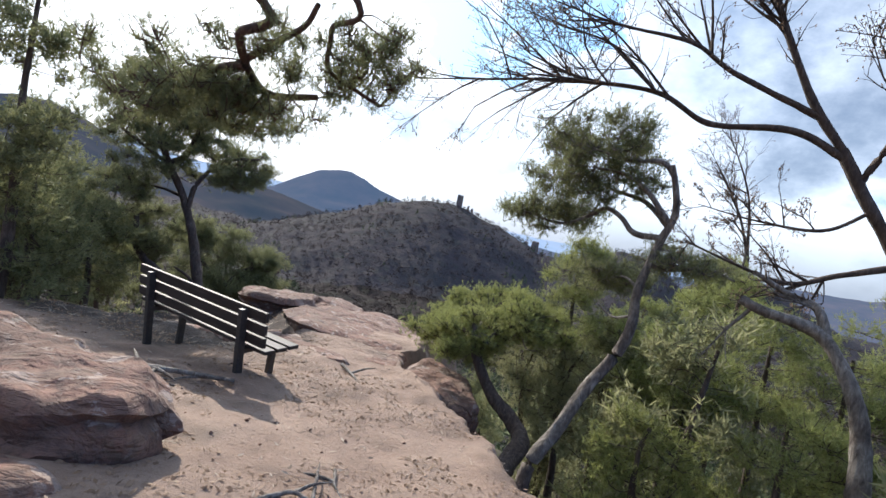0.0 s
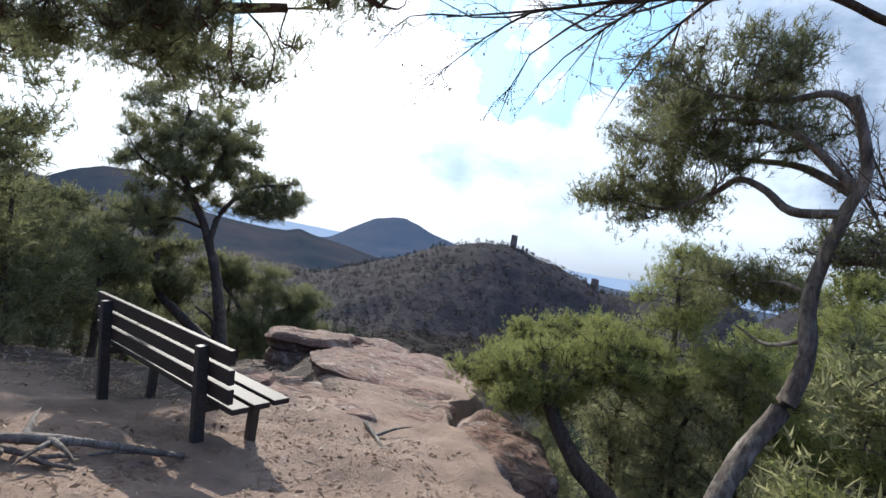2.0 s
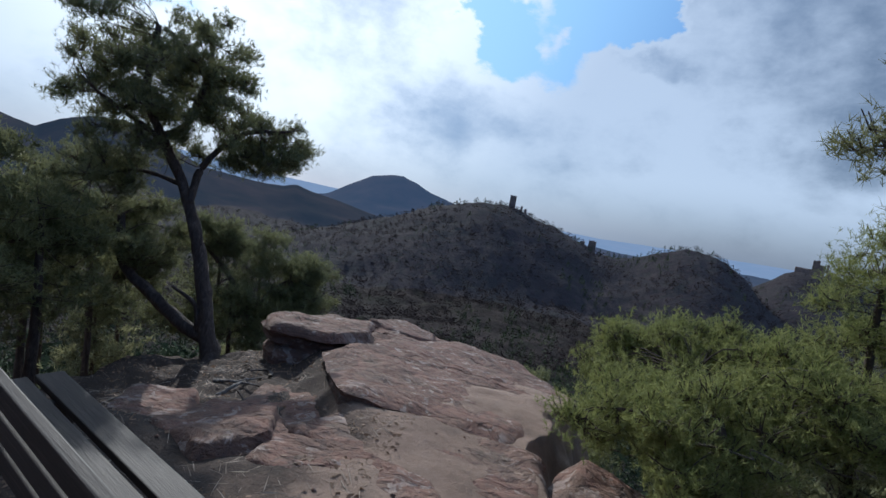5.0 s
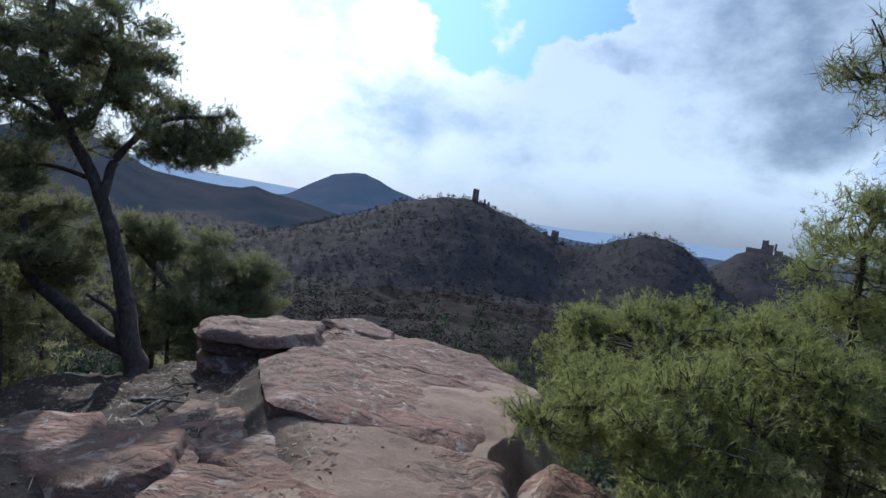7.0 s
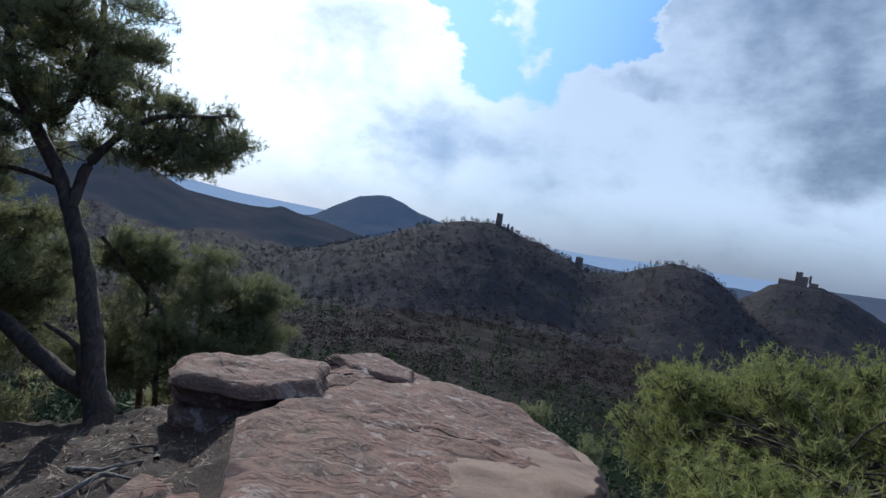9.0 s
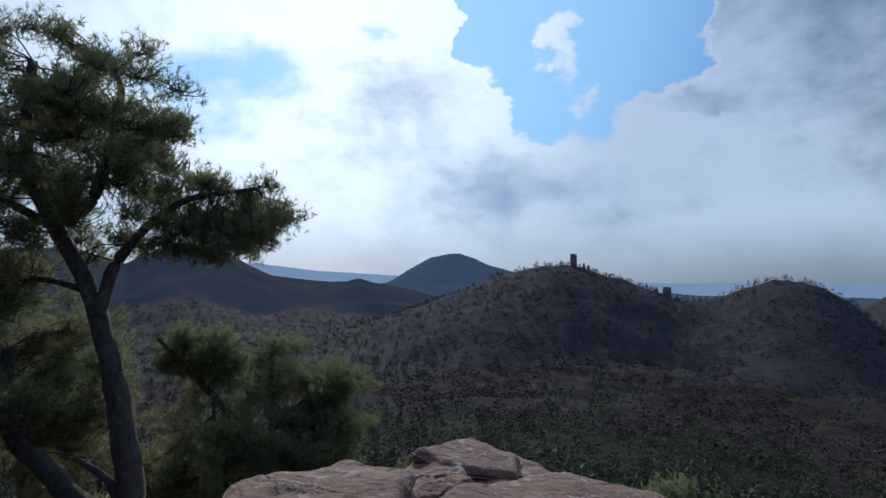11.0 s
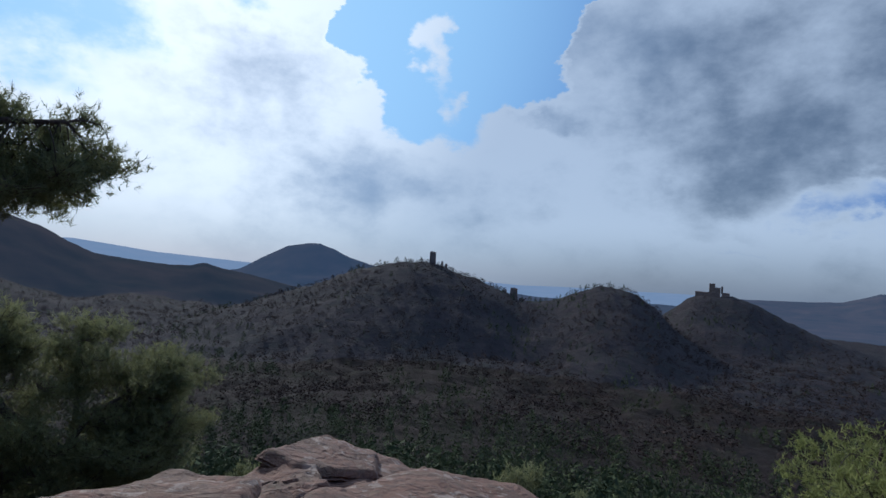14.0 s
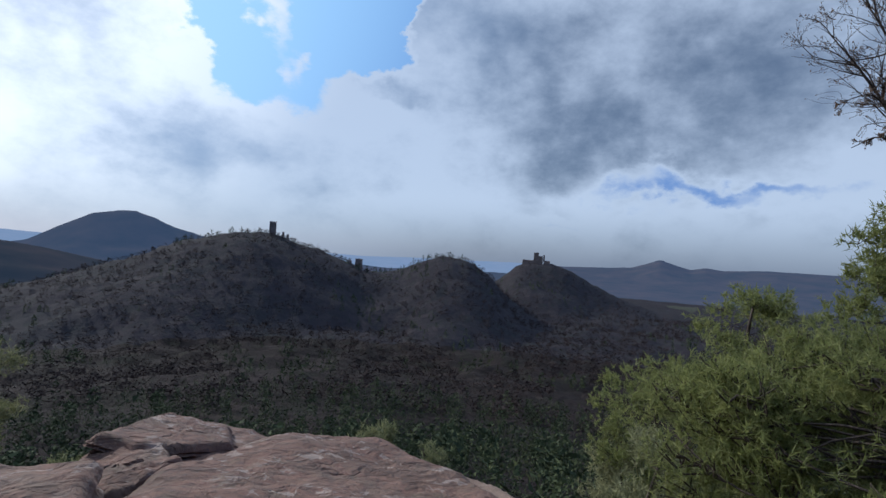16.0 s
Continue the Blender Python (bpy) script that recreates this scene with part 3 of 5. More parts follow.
rock("boulder", [(-2.7, 1.35), (-1.7, 0.92), (-1.05, 0.82), (-0.66, 0.98), (-0.62, 1.30), (-1.0, 1.68), (-2.2, 1.95)],
     (0.60, -0.07, -0.06), 0.7, "big rounded sandstone boulder beside the path, shaded side forward", 6, 0.09, 0.10, G_ROCK, 20, 120)
rock("boulder", [(-1.9, 0.55), (-1.2, 0.38), (-0.72, 0.45), (-0.62, 0.66), (-1.2, 0.80), (-1.9, 0.82)],
     (0.46, -0.04, -0.08), 0.45, "low grey sandstone boulder at the foot of a larger one", 7, 0.07, 0.08, G_ROCK, 18, 100)
rock("rock_ledge", [(0.25, 5.6), (0.55, 4.95), (1.10, 4.70), (1.45, 5.1), (1.3, 6.2), (0.6, 6.6)],
     (-0.44, -0.10, -0.06), 1.2, "dark overhanging sandstone ledge under a small pine", 8, 0.08, 0.16, G_ROCK, 18, 100)
rock("rock_ledge", [(-2.6, 6.2), (-1.9, 5.75), (-1.6, 6.35), (-2.2, 7.4), (-2.9, 7.4)],
     (-0.66, 0.10, -0.10), 0.4, "broken sandstone ledge half covered by needles", 9, 0.07, 0.08, G_ROCK, 18, 100)


rock("rock_ledge", [(-1.75, 5.0), (-1.0, 4.75), (-0.35, 4.95), (-0.5, 5.4), (-1.3, 5.65), (-1.85, 5.5)],
     (-0.27, 0.03, -0.10), 0.3, "thin worn sandstone ledge crossing the path", 12, 0.05, 0.06, G_ROCK, 18, 110)
rock("rock_ledge", [(-2.7, 5.3), (-2.0, 4.9), (-1.7, 5.3), (-1.95, 5.9), (-2.6, 6.0)],
     (-0.34, 0.06, -0.08), 0.4, "dark layered sandstone ledge in the needle litter", 13, 0.07, 0.10, G_ROCK, 18, 100)
rock("rock_ledge", [(-3.6, 5.9), (-3.0, 5.6), (-2.8, 6.1), (-3.2, 6.7), (-3.8, 6.5)],
     (-0.72, 0.05, -0.06), 0.3, "flat mossy sandstone half sunk in litter", 14, 0.05, 0.06, G_ROCK, 16, 80)
rock("rock_tip", [(-1.9, 11.9), (-1.1, 11.6), (-0.3, 11.9), (-0.4, 12.9), (-1.1, 13.3), (-1.8, 13.0)],
     (-1.58, -0.06, -0.16), 0.9, "broken sandstone layer at the outer edge of the outcrop", 15, 0.13, 0.16, G_ROCK, 20, 120)
rock("rock_tip", [(-3.4, 12.0), (-2.9, 11.5), (-2.4, 12.0), (-2.6, 12.9), (-3.3, 13.0)],
     (-1.5, 0.15, -0.12), 0.9, "cracked sandstone block at the outer edge of the outcrop", 16, 0.13, 0.16, G_ROCK, 18, 100)


# ---------------------------------------------------------------- trees
def smooth_path(pts, step=0.08):
    p = np.array(pts, float)
    q = np.vstack([2 * p[0] - p[1], p, 2 * p[-1] - p[-2]])
    out = []
    for k in range(1, len(q) - 2):
        a, b, c, d = q[k - 1:k + 3]
        n = max(2, int(np.linalg.norm(c - b) / step))
        t = np.linspace(0, 1, n, endpoint=False)[:, None]
        out.append(0.5 * (2 * b + (c - a) * t + (2 * a - 5 * b + 4 * c - d) * t ** 2 + (3 * b - a - 3 * c + d) * t ** 3))
    out.append(p[-1:])
    return np.vstack(out)


class Tubes:
    """Collects tapered tubes into one mesh."""

    def __init__(self):
        self.v, self.f, self.k = [], [], 0

    def add(self, path, r0, r1, sides=6, knobs=0.0, seed=0):
        p = np.asarray(path, float)
        n = len(p)
        if n < 2:
            return
        tan = np.gradient(p, axis=0)
        tan /= np.linalg.norm(tan, axis=1)[:, None] + 1e-9
        ref = np.where(np.abs(tan[:, 2:3]) > 0.9, [[1.0, 0, 0]], [[0, 0, 1.0]])
        a = np.cross(tan, ref)
        a /= np.linalg.norm(a, axis=1)[:, None] + 1e-9
        b = np.cross(tan, a)
        s = np.linspace(0, 1, n)
        r = r0 + (r1 - r0) * s
        th = np.linspace(0, 2 * np.pi, sides, endpoint=False)
        rr = r[:, None] * np.ones(sides)
        if knobs:
            L = np.cumsum(np.r_[0, np.linalg.norm(np.diff(p, axis=0), axis=1)])
            rr = rr * (1 + knobs * 2 * fbm(L[:, None] * 5 + 3 * np.cos(th), 2 * np.sin(th) + seed, 3, seed))
        ring = p[:, None] + rr[..., None] * (a[:, None] * np.cos(th)[None, :, None] + b[:, None] * np.sin(th)[None, :, None])
        self.v.append(ring.reshape(-1, 3))
        i, j = np.meshgrid(np.arange(n - 1), np.arange(sides), indexing="ij")
        j2 = (j + 1) % sides
        self.f.append(self.k + np.stack([i * sides + j, i * sides + j2, (i + 1) * sides + j2, (i + 1) * sides + j], -1).reshape(-1, 4))
        self.k += n * sides

    def mesh(self, name, mat):
        return mesh_from(name, np.vstack(self.v), np.vstack(self.f), mat, True)


def tufts(rng, at, out, needles, length, width):
    """Bundles of needles at the points at, pointing along out."""
    n = len(at)
    d = out[:, None] * 0.75 + rng.normal(0, 0.62, (n, needles, 3))
    d /= np.linalg.norm(d, axis=2)[..., None] + 1e-9
    side = np.cross(d, rng.normal(0, 1, (n, needles, 3)))
    side /= np.linalg.norm(side, axis=2)[..., None] + 1e-9
    L = length * rng.uniform(0.7, 1.25, (n, needles, 1))
    root = at[:, None] - out[:, None] * (length * rng.uniform(0, 1.0, (n, needles, 1)))
    v = np.stack([root - side * width * 0.5, root + side * width * 0.5, root + d * L], 2)
    return v.reshape(-1, 3)


def nearest(path, p):
    k = int(np.argmin(np.linalg.norm(path - p, axis=1)))
    return path[k], k


def pads_to_tree(rng, tubes, trunks, pads, per, needles, length, width, dense=1.0, thin_twigs=1.0):
    """Twigs from the limbs into each pad (centre, radii), and needle tufts round their ends."""
    every = np.vstack(trunks)
    at, out = [], []
    for (cx, cy, cz), (rx, ry, rz) in pads:
        c, rad = np.array((cx, cy, cz)), np.array((rx, ry, rz))
        hub, _ = nearest(every, c - rad * (0, 0, 0.5))
        m = max(3, int(per * dense))
        mid = c - (0, 0, rz * 0.45)
        if np.linalg.norm(mid - hub) > 0.15:
            bend = (hub + mid) / 2 + rng.normal(0, 0.16, 3) * np.linalg.norm(mid - hub)
            lp = smooth_path([hub, bend, mid], 0.06)
            tubes.add(lp[::2] if len(lp) > 8 else lp, 0.005 + 0.004 * np.linalg.norm(mid - hub), 0.004, 4, 0.1)
        else:
            lp = np.array([hub, mid])
        for _ in range(m):
            u = rng.normal(0, 1, 3)
            u /= np.linalg.norm(u)
            u[2] = u[2] * 0.8 + 0.2
            tip = c + u * rad * rng.uniform(0.55, 1.0) ** 0.6
            s = lp[rng.integers((len(lp) * 4) // 5, len(lp))]
            b = (s + tip) / 2 + rng.normal(0, 0.06, 3) * np.linalg.norm(tip - s) - (0, 0, 0.04)
            if rng.random() < thin_twigs:
                tubes.add(np.array([s, b, tip]), 0.0075, 0.003, 3)
            dirn = tip - b
            dirn = dirn / (np.linalg.norm(dirn) + 1e-9)
            k = rng.integers(4, 8)
            for q in range(k):
                g = rng.uniform(0.0, 1) ** 0.7
                spot = b + (tip - b) * g + rng.normal(0, 0.055, 3) * (1.2 if q else 0.2)
                dd = dirn * 0.6 + rng.normal(0, 0.45, 3) + (0, 0, 0.45)
                at.append(spot)
                out.append(dd / np.linalg.norm(dd))
    return tufts(rng, np.array(at), np.array(out), needles, length, width)


def pine(name, label, trunk, r0, r1, limbs, pads, seed, bark=None, leaf=None, per=34, needles=13, length=0.085, width=0.007, group="", thin_twigs=1.0):
    """trunk: points of the stem; limbs: (points, r0, r1); pads: (centre, radii) of foliage."""
    rng = np.random.default_rng(seed)
    at = np.array(trunk[0], float)
    ob = base(name, tuple(at), label, "tree", group)
    off = np.array((0, 0, 0.0)) - at
    tp = smooth_path([np.array(p) + off for p in trunk], 0.05)
    tb = Tubes()
    tb.add(tp if r0 > 0.095 or len(trunk) > 4 else tp[::3], r0, r1, 12 if len(trunk) > 4 else 8, 0.16, seed)
    under(new("trunk", tb.mesh("trunk", bark or BARK)), ob)
    paths = [tp]
    for pts, a, b in limbs:
        lp = smooth_path([np.array(p) + off for p in pts], 0.05)
        lt = Tubes()
        lt.add(lp, a, b, 8, 0.14, seed + len(paths))
        under(new("limb", lt.mesh("limb", bark or BARK)), ob)
        paths.append(lp[len(lp) // 3:])
    tw = Tubes()
    foot = [p[len(p) // 3:] for p in paths]
    v = pads_to_tree(rng, tw, foot, [(tuple(np.array(c) + off), r) for c, r in pads], per, needles, length, width, 1.0, thin_twigs)
    tagged(under(new("twig_work", tw.mesh("twig_work", bark or BARK)), ob), kind="stuff")
    f = np.arange(len(v)).reshape(-1, 3)
    under(new("crown", mesh_from("crown", v, f, leaf or NEEDLE)), ob)
    return ob


def cloud_pads(rng, centre, radii, n, size):
    """Foliage pads spread through an uneven crown."""
    out = []
    for _ in range(n):
        u = rng.normal(0, 1, 3)
        u /= np.linalg.norm(u)
        p = np.array(centre) + u * np.array(radii) * rng.uniform(0.35, 1.0)
        s = size * rng.uniform(0.7, 1.25)
        out.append((tuple(p), (s, s, s * 0.55)))
    return out


RNG = np.random.default_rng(11)

# the umbrella pine beside the rock slab
A = np.array((-4.43, 8.71, -1.45))
pads_a = cloud_pads(RNG, (-5.80, 8.81, 2.66), (1.75, 1.4, 1.35), 135, 0.23) + cloud_pads(RNG, (-4.66, 9.91, 1.95), (0.85, 0.8, 0.60), 44, 0.22) \
    + cloud_pads(RNG, (-6.58, 8.52, 1.13), (0.9, 0.9, 0.9), 26, 0.30)
pine("pine_tree", "wind-shaped dark pine with a wide uneven crown beside the rock", [A, (-4.72, 8.82, -0.51), (-5.03, 8.85, 0.47), (-5.37, 8.81, 1.24), (-5.66, 8.70, 1.78), (-5.89, 8.59, 2.38), (-5.76, 8.51, 3.30)],
     0.125, 0.035, [([(-5.66, 8.70, 1.78), (-5.43, 8.90, 2.02), (-5.26, 8.97, 2.73), (-5.24, 8.98, 3.20), (-5.28, 8.78, 3.45)], 0.07, 0.02),
                  ([(-5.16, 8.80, 0.91), (-5.15, 9.01, 1.48), (-4.83, 9.40, 2.05), (-4.29, 9.89, 2.26)], 0.06, 0.02),
                  ([(-5.64, 8.72, 1.73), (-6.06, 8.44, 2.02), (-6.36, 8.24, 2.23)], 0.05, 0.02),
                  ([(-5.30, 8.87, 1.12), (-5.96, 8.71, 1.24), (-6.49, 8.45, 1.05)], 0.04, 0.015)], pads_a, 101, per=16, needles=14, length=0.075, width=0.006)
# the old stem that leans out from its foot
pine("leaning_pine", "low crooked pine stem leaning out from the foot of another pine", [A + (0.05, -0.1, 0.05), (-4.52, 8.85, -1.16), (-4.96, 8.72, -0.90), (-5.48, 8.67, -0.55), (-5.98, 8.60, -0.13), (-6.18, 8.70, 0.55)],
     0.12, 0.05, [([(-4.72, 8.74, -1.03), (-4.78, 8.71, -0.58), (-5.13, 8.62, -0.34)], 0.05, 0.02)],
     cloud_pads(RNG, (-6.22, 8.79, 0.32), (1.1, 0.9, 0.9), 26, 0.34) + cloud_pads(RNG, (-6.22, 9.52, -0.33), (0.7, 0.6, 0.5), 12, 0.3), 102, per=22)
# small pine beyond, at the rock's shoulder
B0 = np.array((-5.38, 11.70, -2.50))
pine("small_pine", "small bushy pine growing over the rock's shoulder", [B0 - (0, 0, 0.5), (-5.68, 11.91, -1.61), (-6.16, 11.69, -0.77), (-6.62, 11.32, -0.07), (-6.89, 11.14, 0.32)],
     0.10, 0.03, [([(-5.68, 11.91, -1.61), (-5.54, 12.35, -1.03), (-5.24, 12.73, -0.75)], 0.05, 0.02)],
     cloud_pads(RNG, (-5.13, 12.79, -1.22), (0.75, 0.9, 0.6), 30, 0.32) + cloud_pads(RNG, (-6.54, 11.57, 0.06), (0.8, 0.6, 0.45), 22, 0.28) + cloud_pads(RNG, (-6.70, 11.46, -1.73), (0.8, 0.6, 0.5), 16, 0.3), 103, per=22)
# the bushy pine that covers the slab's edge, on a bent stem
bent = pine("bent_pine", "bushy young pine on a bent dark stem at the cliff edge", [(1.75, 4.35, -1.0), (2.0, 4.8, -0.75), (1.9, 5.1, -0.62), (1.55, 5.3, -0.35), (1.25, 5.4, 0.1), (1.15, 5.6, 0.45)],
     0.13, 0.06, [([(1.25, 5.4, 0.1), (1.5, 5.6, 0.4), (1.9, 5.9, 0.6)], 0.05, 0.02), ([(1.2, 5.5, 0.3), (0.9, 5.7, 0.35), (0.6, 5.8, 0.3)], 0.04, 0.015),
                  ([(1.2, 5.5, 0.3), (1.3, 6.2, 0.4), (1.4, 6.8, 0.4)], 0.04, 0.015)],
     cloud_pads(RNG, (1.0, 5.75, 0.35), (0.75, 0.8, 0.45), 52, 0.17) + cloud_pads(RNG, (1.95, 6.1, 0.55), (0.75, 0.9, 0.4), 52, 0.17)
     + cloud_pads(RNG, (1.1, 6.6, 0.1), (0.8, 0.7, 0.5), 40, 0.17) + cloud_pads(RNG, (1.06, 7.44, 0.30), (0.6, 0.55, 0.36), 34, 0.17) + cloud_pads(RNG, (1.61, 7.41, 0.64), (0.6, 0.55, 0.32), 22, 0.15), 104, leaf=NEEDLE_LIT, per=14, needles=14, length=0.052, width=0.0050)
for pts in ([(1.45, 6.35, 0.40), (1.52, 6.22, 0.52), (1.62, 6.12, 0.46), (1.72, 6.05, 0.50)], [(1.05, 5.55, 0.28), (1.12, 5.35, 0.36), (1.26, 5.24, 0.38)],
            [(1.9, 6.0, 0.35), (1.98, 5.82, 0.22), (2.12, 5.70, 0.24)], [(1.6, 6.1, 0.60), (1.58, 5.98, 0.72), (1.66, 5.9, 0.80)]):
    tw = Tubes()
    tw.add(smooth_path([np.array(p) - (1.75, 4.35, -1.0) for p in pts], 0.03), 0.012, 0.004, 6, 0.2)
    a, b = (np.array(p) - (1.75, 4.35, -1.0) for p in pts[1:3])
    tw.add(smooth_path([b, (a + b) / 2 + (0.05, -0.04, 0.06), b + (0.10, -0.10, 0.05)], 0.03), 0.006, 0.003, 5, 0.2)
    under(new("dead_twig", tw.mesh("dead_twig", BARK_PALE)), bent, "bare bleached dead twig")
# the crooked pine on the right of the path
pads_c = cloud_pads(RNG, (2.00, 5.20, 3.00), (0.50, 0.45, 0.42), 20, 0.15) + cloud_pads(RNG, (2.10, 5.30, 2.25), (0.50, 0.4, 0.34), 14, 0.15) + cloud_pads(RNG, (2.09, 4.26, 3.08), (0.78, 0.6, 0.32), 36, 0.15) + cloud_pads(RNG, (1.97, 4.46, 2.56), (0.62, 0.5, 0.24), 22, 0.15) \
    + cloud_pads(RNG, (1.60, 4.74, 2.22), (0.42, 0.4, 0.28), 20, 0.15) + cloud_pads(RNG, (2.43, 4.21, 2.78), (0.45, 0.4, 0.2), 12, 0.15) \
    + cloud_pads(RNG, (3.29, 4.09, 1.94), (0.60, 0.5, 0.16), 20, 0.17) + cloud_pads(RNG, (2.59, 4.78, 1.60), (0.6, 0.5, 0.20), 24, 0.17)
C0 = np.array((1.88, 3.48, -0.38))
pine("crooked_pine", "crooked pine with a pale S-shaped stem and clouds of needles", [C0 - (0.05, 0, 0.7), C0, (2.13, 3.66, -0.01), (2.38, 3.83, 0.45), (2.61, 3.89, 0.83), (2.70, 3.92, 1.16), (2.71, 4.01, 1.51), (2.78, 4.04, 1.84), (2.83, 3.99, 2.12), (2.88, 3.92, 2.38), (2.81, 3.90, 2.66), (2.72, 3.89, 2.87)],
     0.088, 0.030, [([(2.86, 3.95, 2.24), (2.70, 4.40, 2.50), (2.40, 4.85, 2.62), (2.12, 5.20, 2.80)], 0.034, 0.012),
                    ([(2.87, 3.95, 2.26), (2.75, 4.00, 2.40), (2.58, 4.06, 2.59), (2.32, 4.16, 2.73), (2.05, 4.26, 2.75)], 0.036, 0.014),
                    ([(2.79, 3.89, 2.74), (2.63, 3.94, 2.89), (2.36, 4.10, 2.87), (2.01, 4.34, 2.96)], 0.030, 0.012),
                    ([(2.83, 3.99, 2.12), (2.58, 4.14, 2.12), (2.45, 4.26, 2.26), (2.28, 4.32, 2.34), (2.16, 4.45, 2.24), (1.86, 4.57, 2.08), (1.52, 4.71, 2.13)], 0.036, 0.010),
                    ([(2.78, 4.04, 1.82), (3.05, 3.99, 1.83), (3.32, 3.92, 1.90), (3.58, 3.83, 1.83)], 0.030, 0.010),
                    ([(2.71, 3.98, 1.25), (2.59, 4.24, 1.16), (2.44, 4.45, 1.26)], 0.020, 0.008),
                    ([(2.70, 4.02, 1.56), (2.64, 4.37, 1.62), (2.47, 4.71, 1.50)], 0.020, 0.008)],
     pads_c, 105, bark=BARK_PALE, per=9, needles=13, length=0.06, width=0.0048)
# the pine whose branches hang over the start
H0 = np.array((-3.6, -0.6, 0.5))
pads_h = cloud_pads(RNG, (-1.57, 2.49, 2.42), (0.8, 0.5, 0.32), 22, 0.15) + cloud_pads(RNG, (-1.06, 2.69, 2.47), (0.6, 0.5, 0.25), 18, 0.14) \
    + cloud_pads(RNG, (-0.39, 2.67, 2.84), (0.55, 0.4, 0.28), 18, 0.13) + cloud_pads(RNG, (-0.06, 2.47, 3.05), (0.35, 0.3, 0.25), 12, 0.14) \
    + cloud_pads(RNG, (-1.78, 2.16, 2.54), (0.6, 0.5, 0.4), 16, 0.15) + cloud_pads(RNG, (-0.85, 2.32, 2.96), (0.6, 0.4, 0.15), 10, 0.13) \
    + cloud_pads(RNG, (-2.05, 3.45, 2.62), (0.65, 0.45, 0.22), 20, 0.15) + cloud_pads(RNG, (-1.35, 3.35, 2.48), (0.45, 0.35, 0.16), 10, 0.13)
pine("overhanging_pine", "old pine with reddish limbs hanging over the path", [H0, H0 + (0.05, 0, 1.2), H0 + (0.1, 0.1, 2.6), H0 + (0.3, 0.2, 4.2), H0 + (0.3, 0.2, 5.6)],
     0.20, 0.09, [([H0 + (0.2, 0.15, 3.6), (-0.99, 1.88, 3.16), (-1.04, 2.12, 2.85), (-1.06, 2.42, 2.66), (-0.96, 2.61, 2.57), (-0.63, 2.75, 2.64)], 0.07, 0.025),
                  ([(-1.05, 2.29, 2.70), (-1.43, 2.43, 2.62), (-1.78, 2.43, 2.51), (-2.05, 2.35, 2.42)], 0.04, 0.015),
                  ([H0 + (0.3, 0.2, 4.2), (-0.42, 1.85, 3.34), (-0.44, 2.24, 3.04), (-0.48, 2.43, 2.82), (-0.31, 2.62, 2.74), (-0.09, 2.70, 2.66)], 0.05, 0.014),
                  ([(-1.43, 2.43, 2.62), (-1.60, 2.85, 2.66), (-1.85, 3.25, 2.62), (-2.15, 3.55, 2.66)], 0.03, 0.012),
                  ([(-1.05, 2.28, 2.73), (-0.88, 2.33, 2.90), (-0.65, 2.27, 3.04), (-0.53, 2.15, 3.17)], 0.03, 0.02)],
     pads_h, 106, bark=BARK_RED, per=9, needles=14, length=0.055, width=0.004)
# pines behind the bench and along the left rim
def rim_pine(centre, rx, rz, seed, label, n=30, size=0.36, leaf=None, length=0.09, width=0.012, per=10):
    """A dense pine whose crown lies round centre; its stem goes down to the ground."""
    x, y, zc = centre
    z0 = min(gz(x, y), zc - rz)
    r = np.random.default_rng(seed)
    stem = [(x, y, z0 - 0.2), (x + 0.06, y, z0 + (zc - z0) * 0.5), (x - 0.05, y + 0.05, zc), (x + r.normal(0, 0.1), y, zc + rz * 0.9)]
    pads = []
    for _ in range(n):
        u = r.uniform(-1, 1)
        a = r.uniform(0, 2 * np.pi)
        w = rx * math.sqrt(max(0.05, 1 - ((u + 0.25) / 1.25) ** 2)) * r.uniform(0.3, 1.05)
        k = size * r.uniform(0.7, 1.25)
        pads.append(((x + w * math.cos(a), y + w * math.sin(a), zc + rz * u), (k, k, k * 0.6)))
    return pine("rim_pine", label, stem, 0.09, 0.02, [], pads, seed, leaf=leaf, per=per, needles=9, length=length, width=width * 1.15, thin_twigs=0.4, group="pines along the rim")


rim_pine((-5.12, 12.54, -1.24), 0.85, 0.75, 250, "dark bushy pine crouching behind the rock block", 46, 0.30, None, 0.08, 0.0065, 16)
rim_pine((-6.54, 11.93, -0.77), 0.75, 0.75, 251, "dark bushy pine behind the rock's shoulder", 36, 0.30, None, 0.08, 0.0065, 16)
rim_pine((-5.84, 11.42, -1.57), 0.85, 0.7, 252, "low dark pine spreading behind the rock block", 46, 0.28, None, 0.08, 0.0065, 16)
rim_pine((-5.01, 13.08, -0.79), 0.75, 0.6, 253, "dark pine top level with the rock block", 36, 0.28, None, 0.08, 0.0065, 16)
rim_pine((-6.02, 12.71, -0.21), 0.55, 0.55, 254, "slender dark pine top among the bushy ones", 26, 0.26, None, 0.08, 0.0065, 16)
RIM = "dense green pine at the rim beyond the bench"
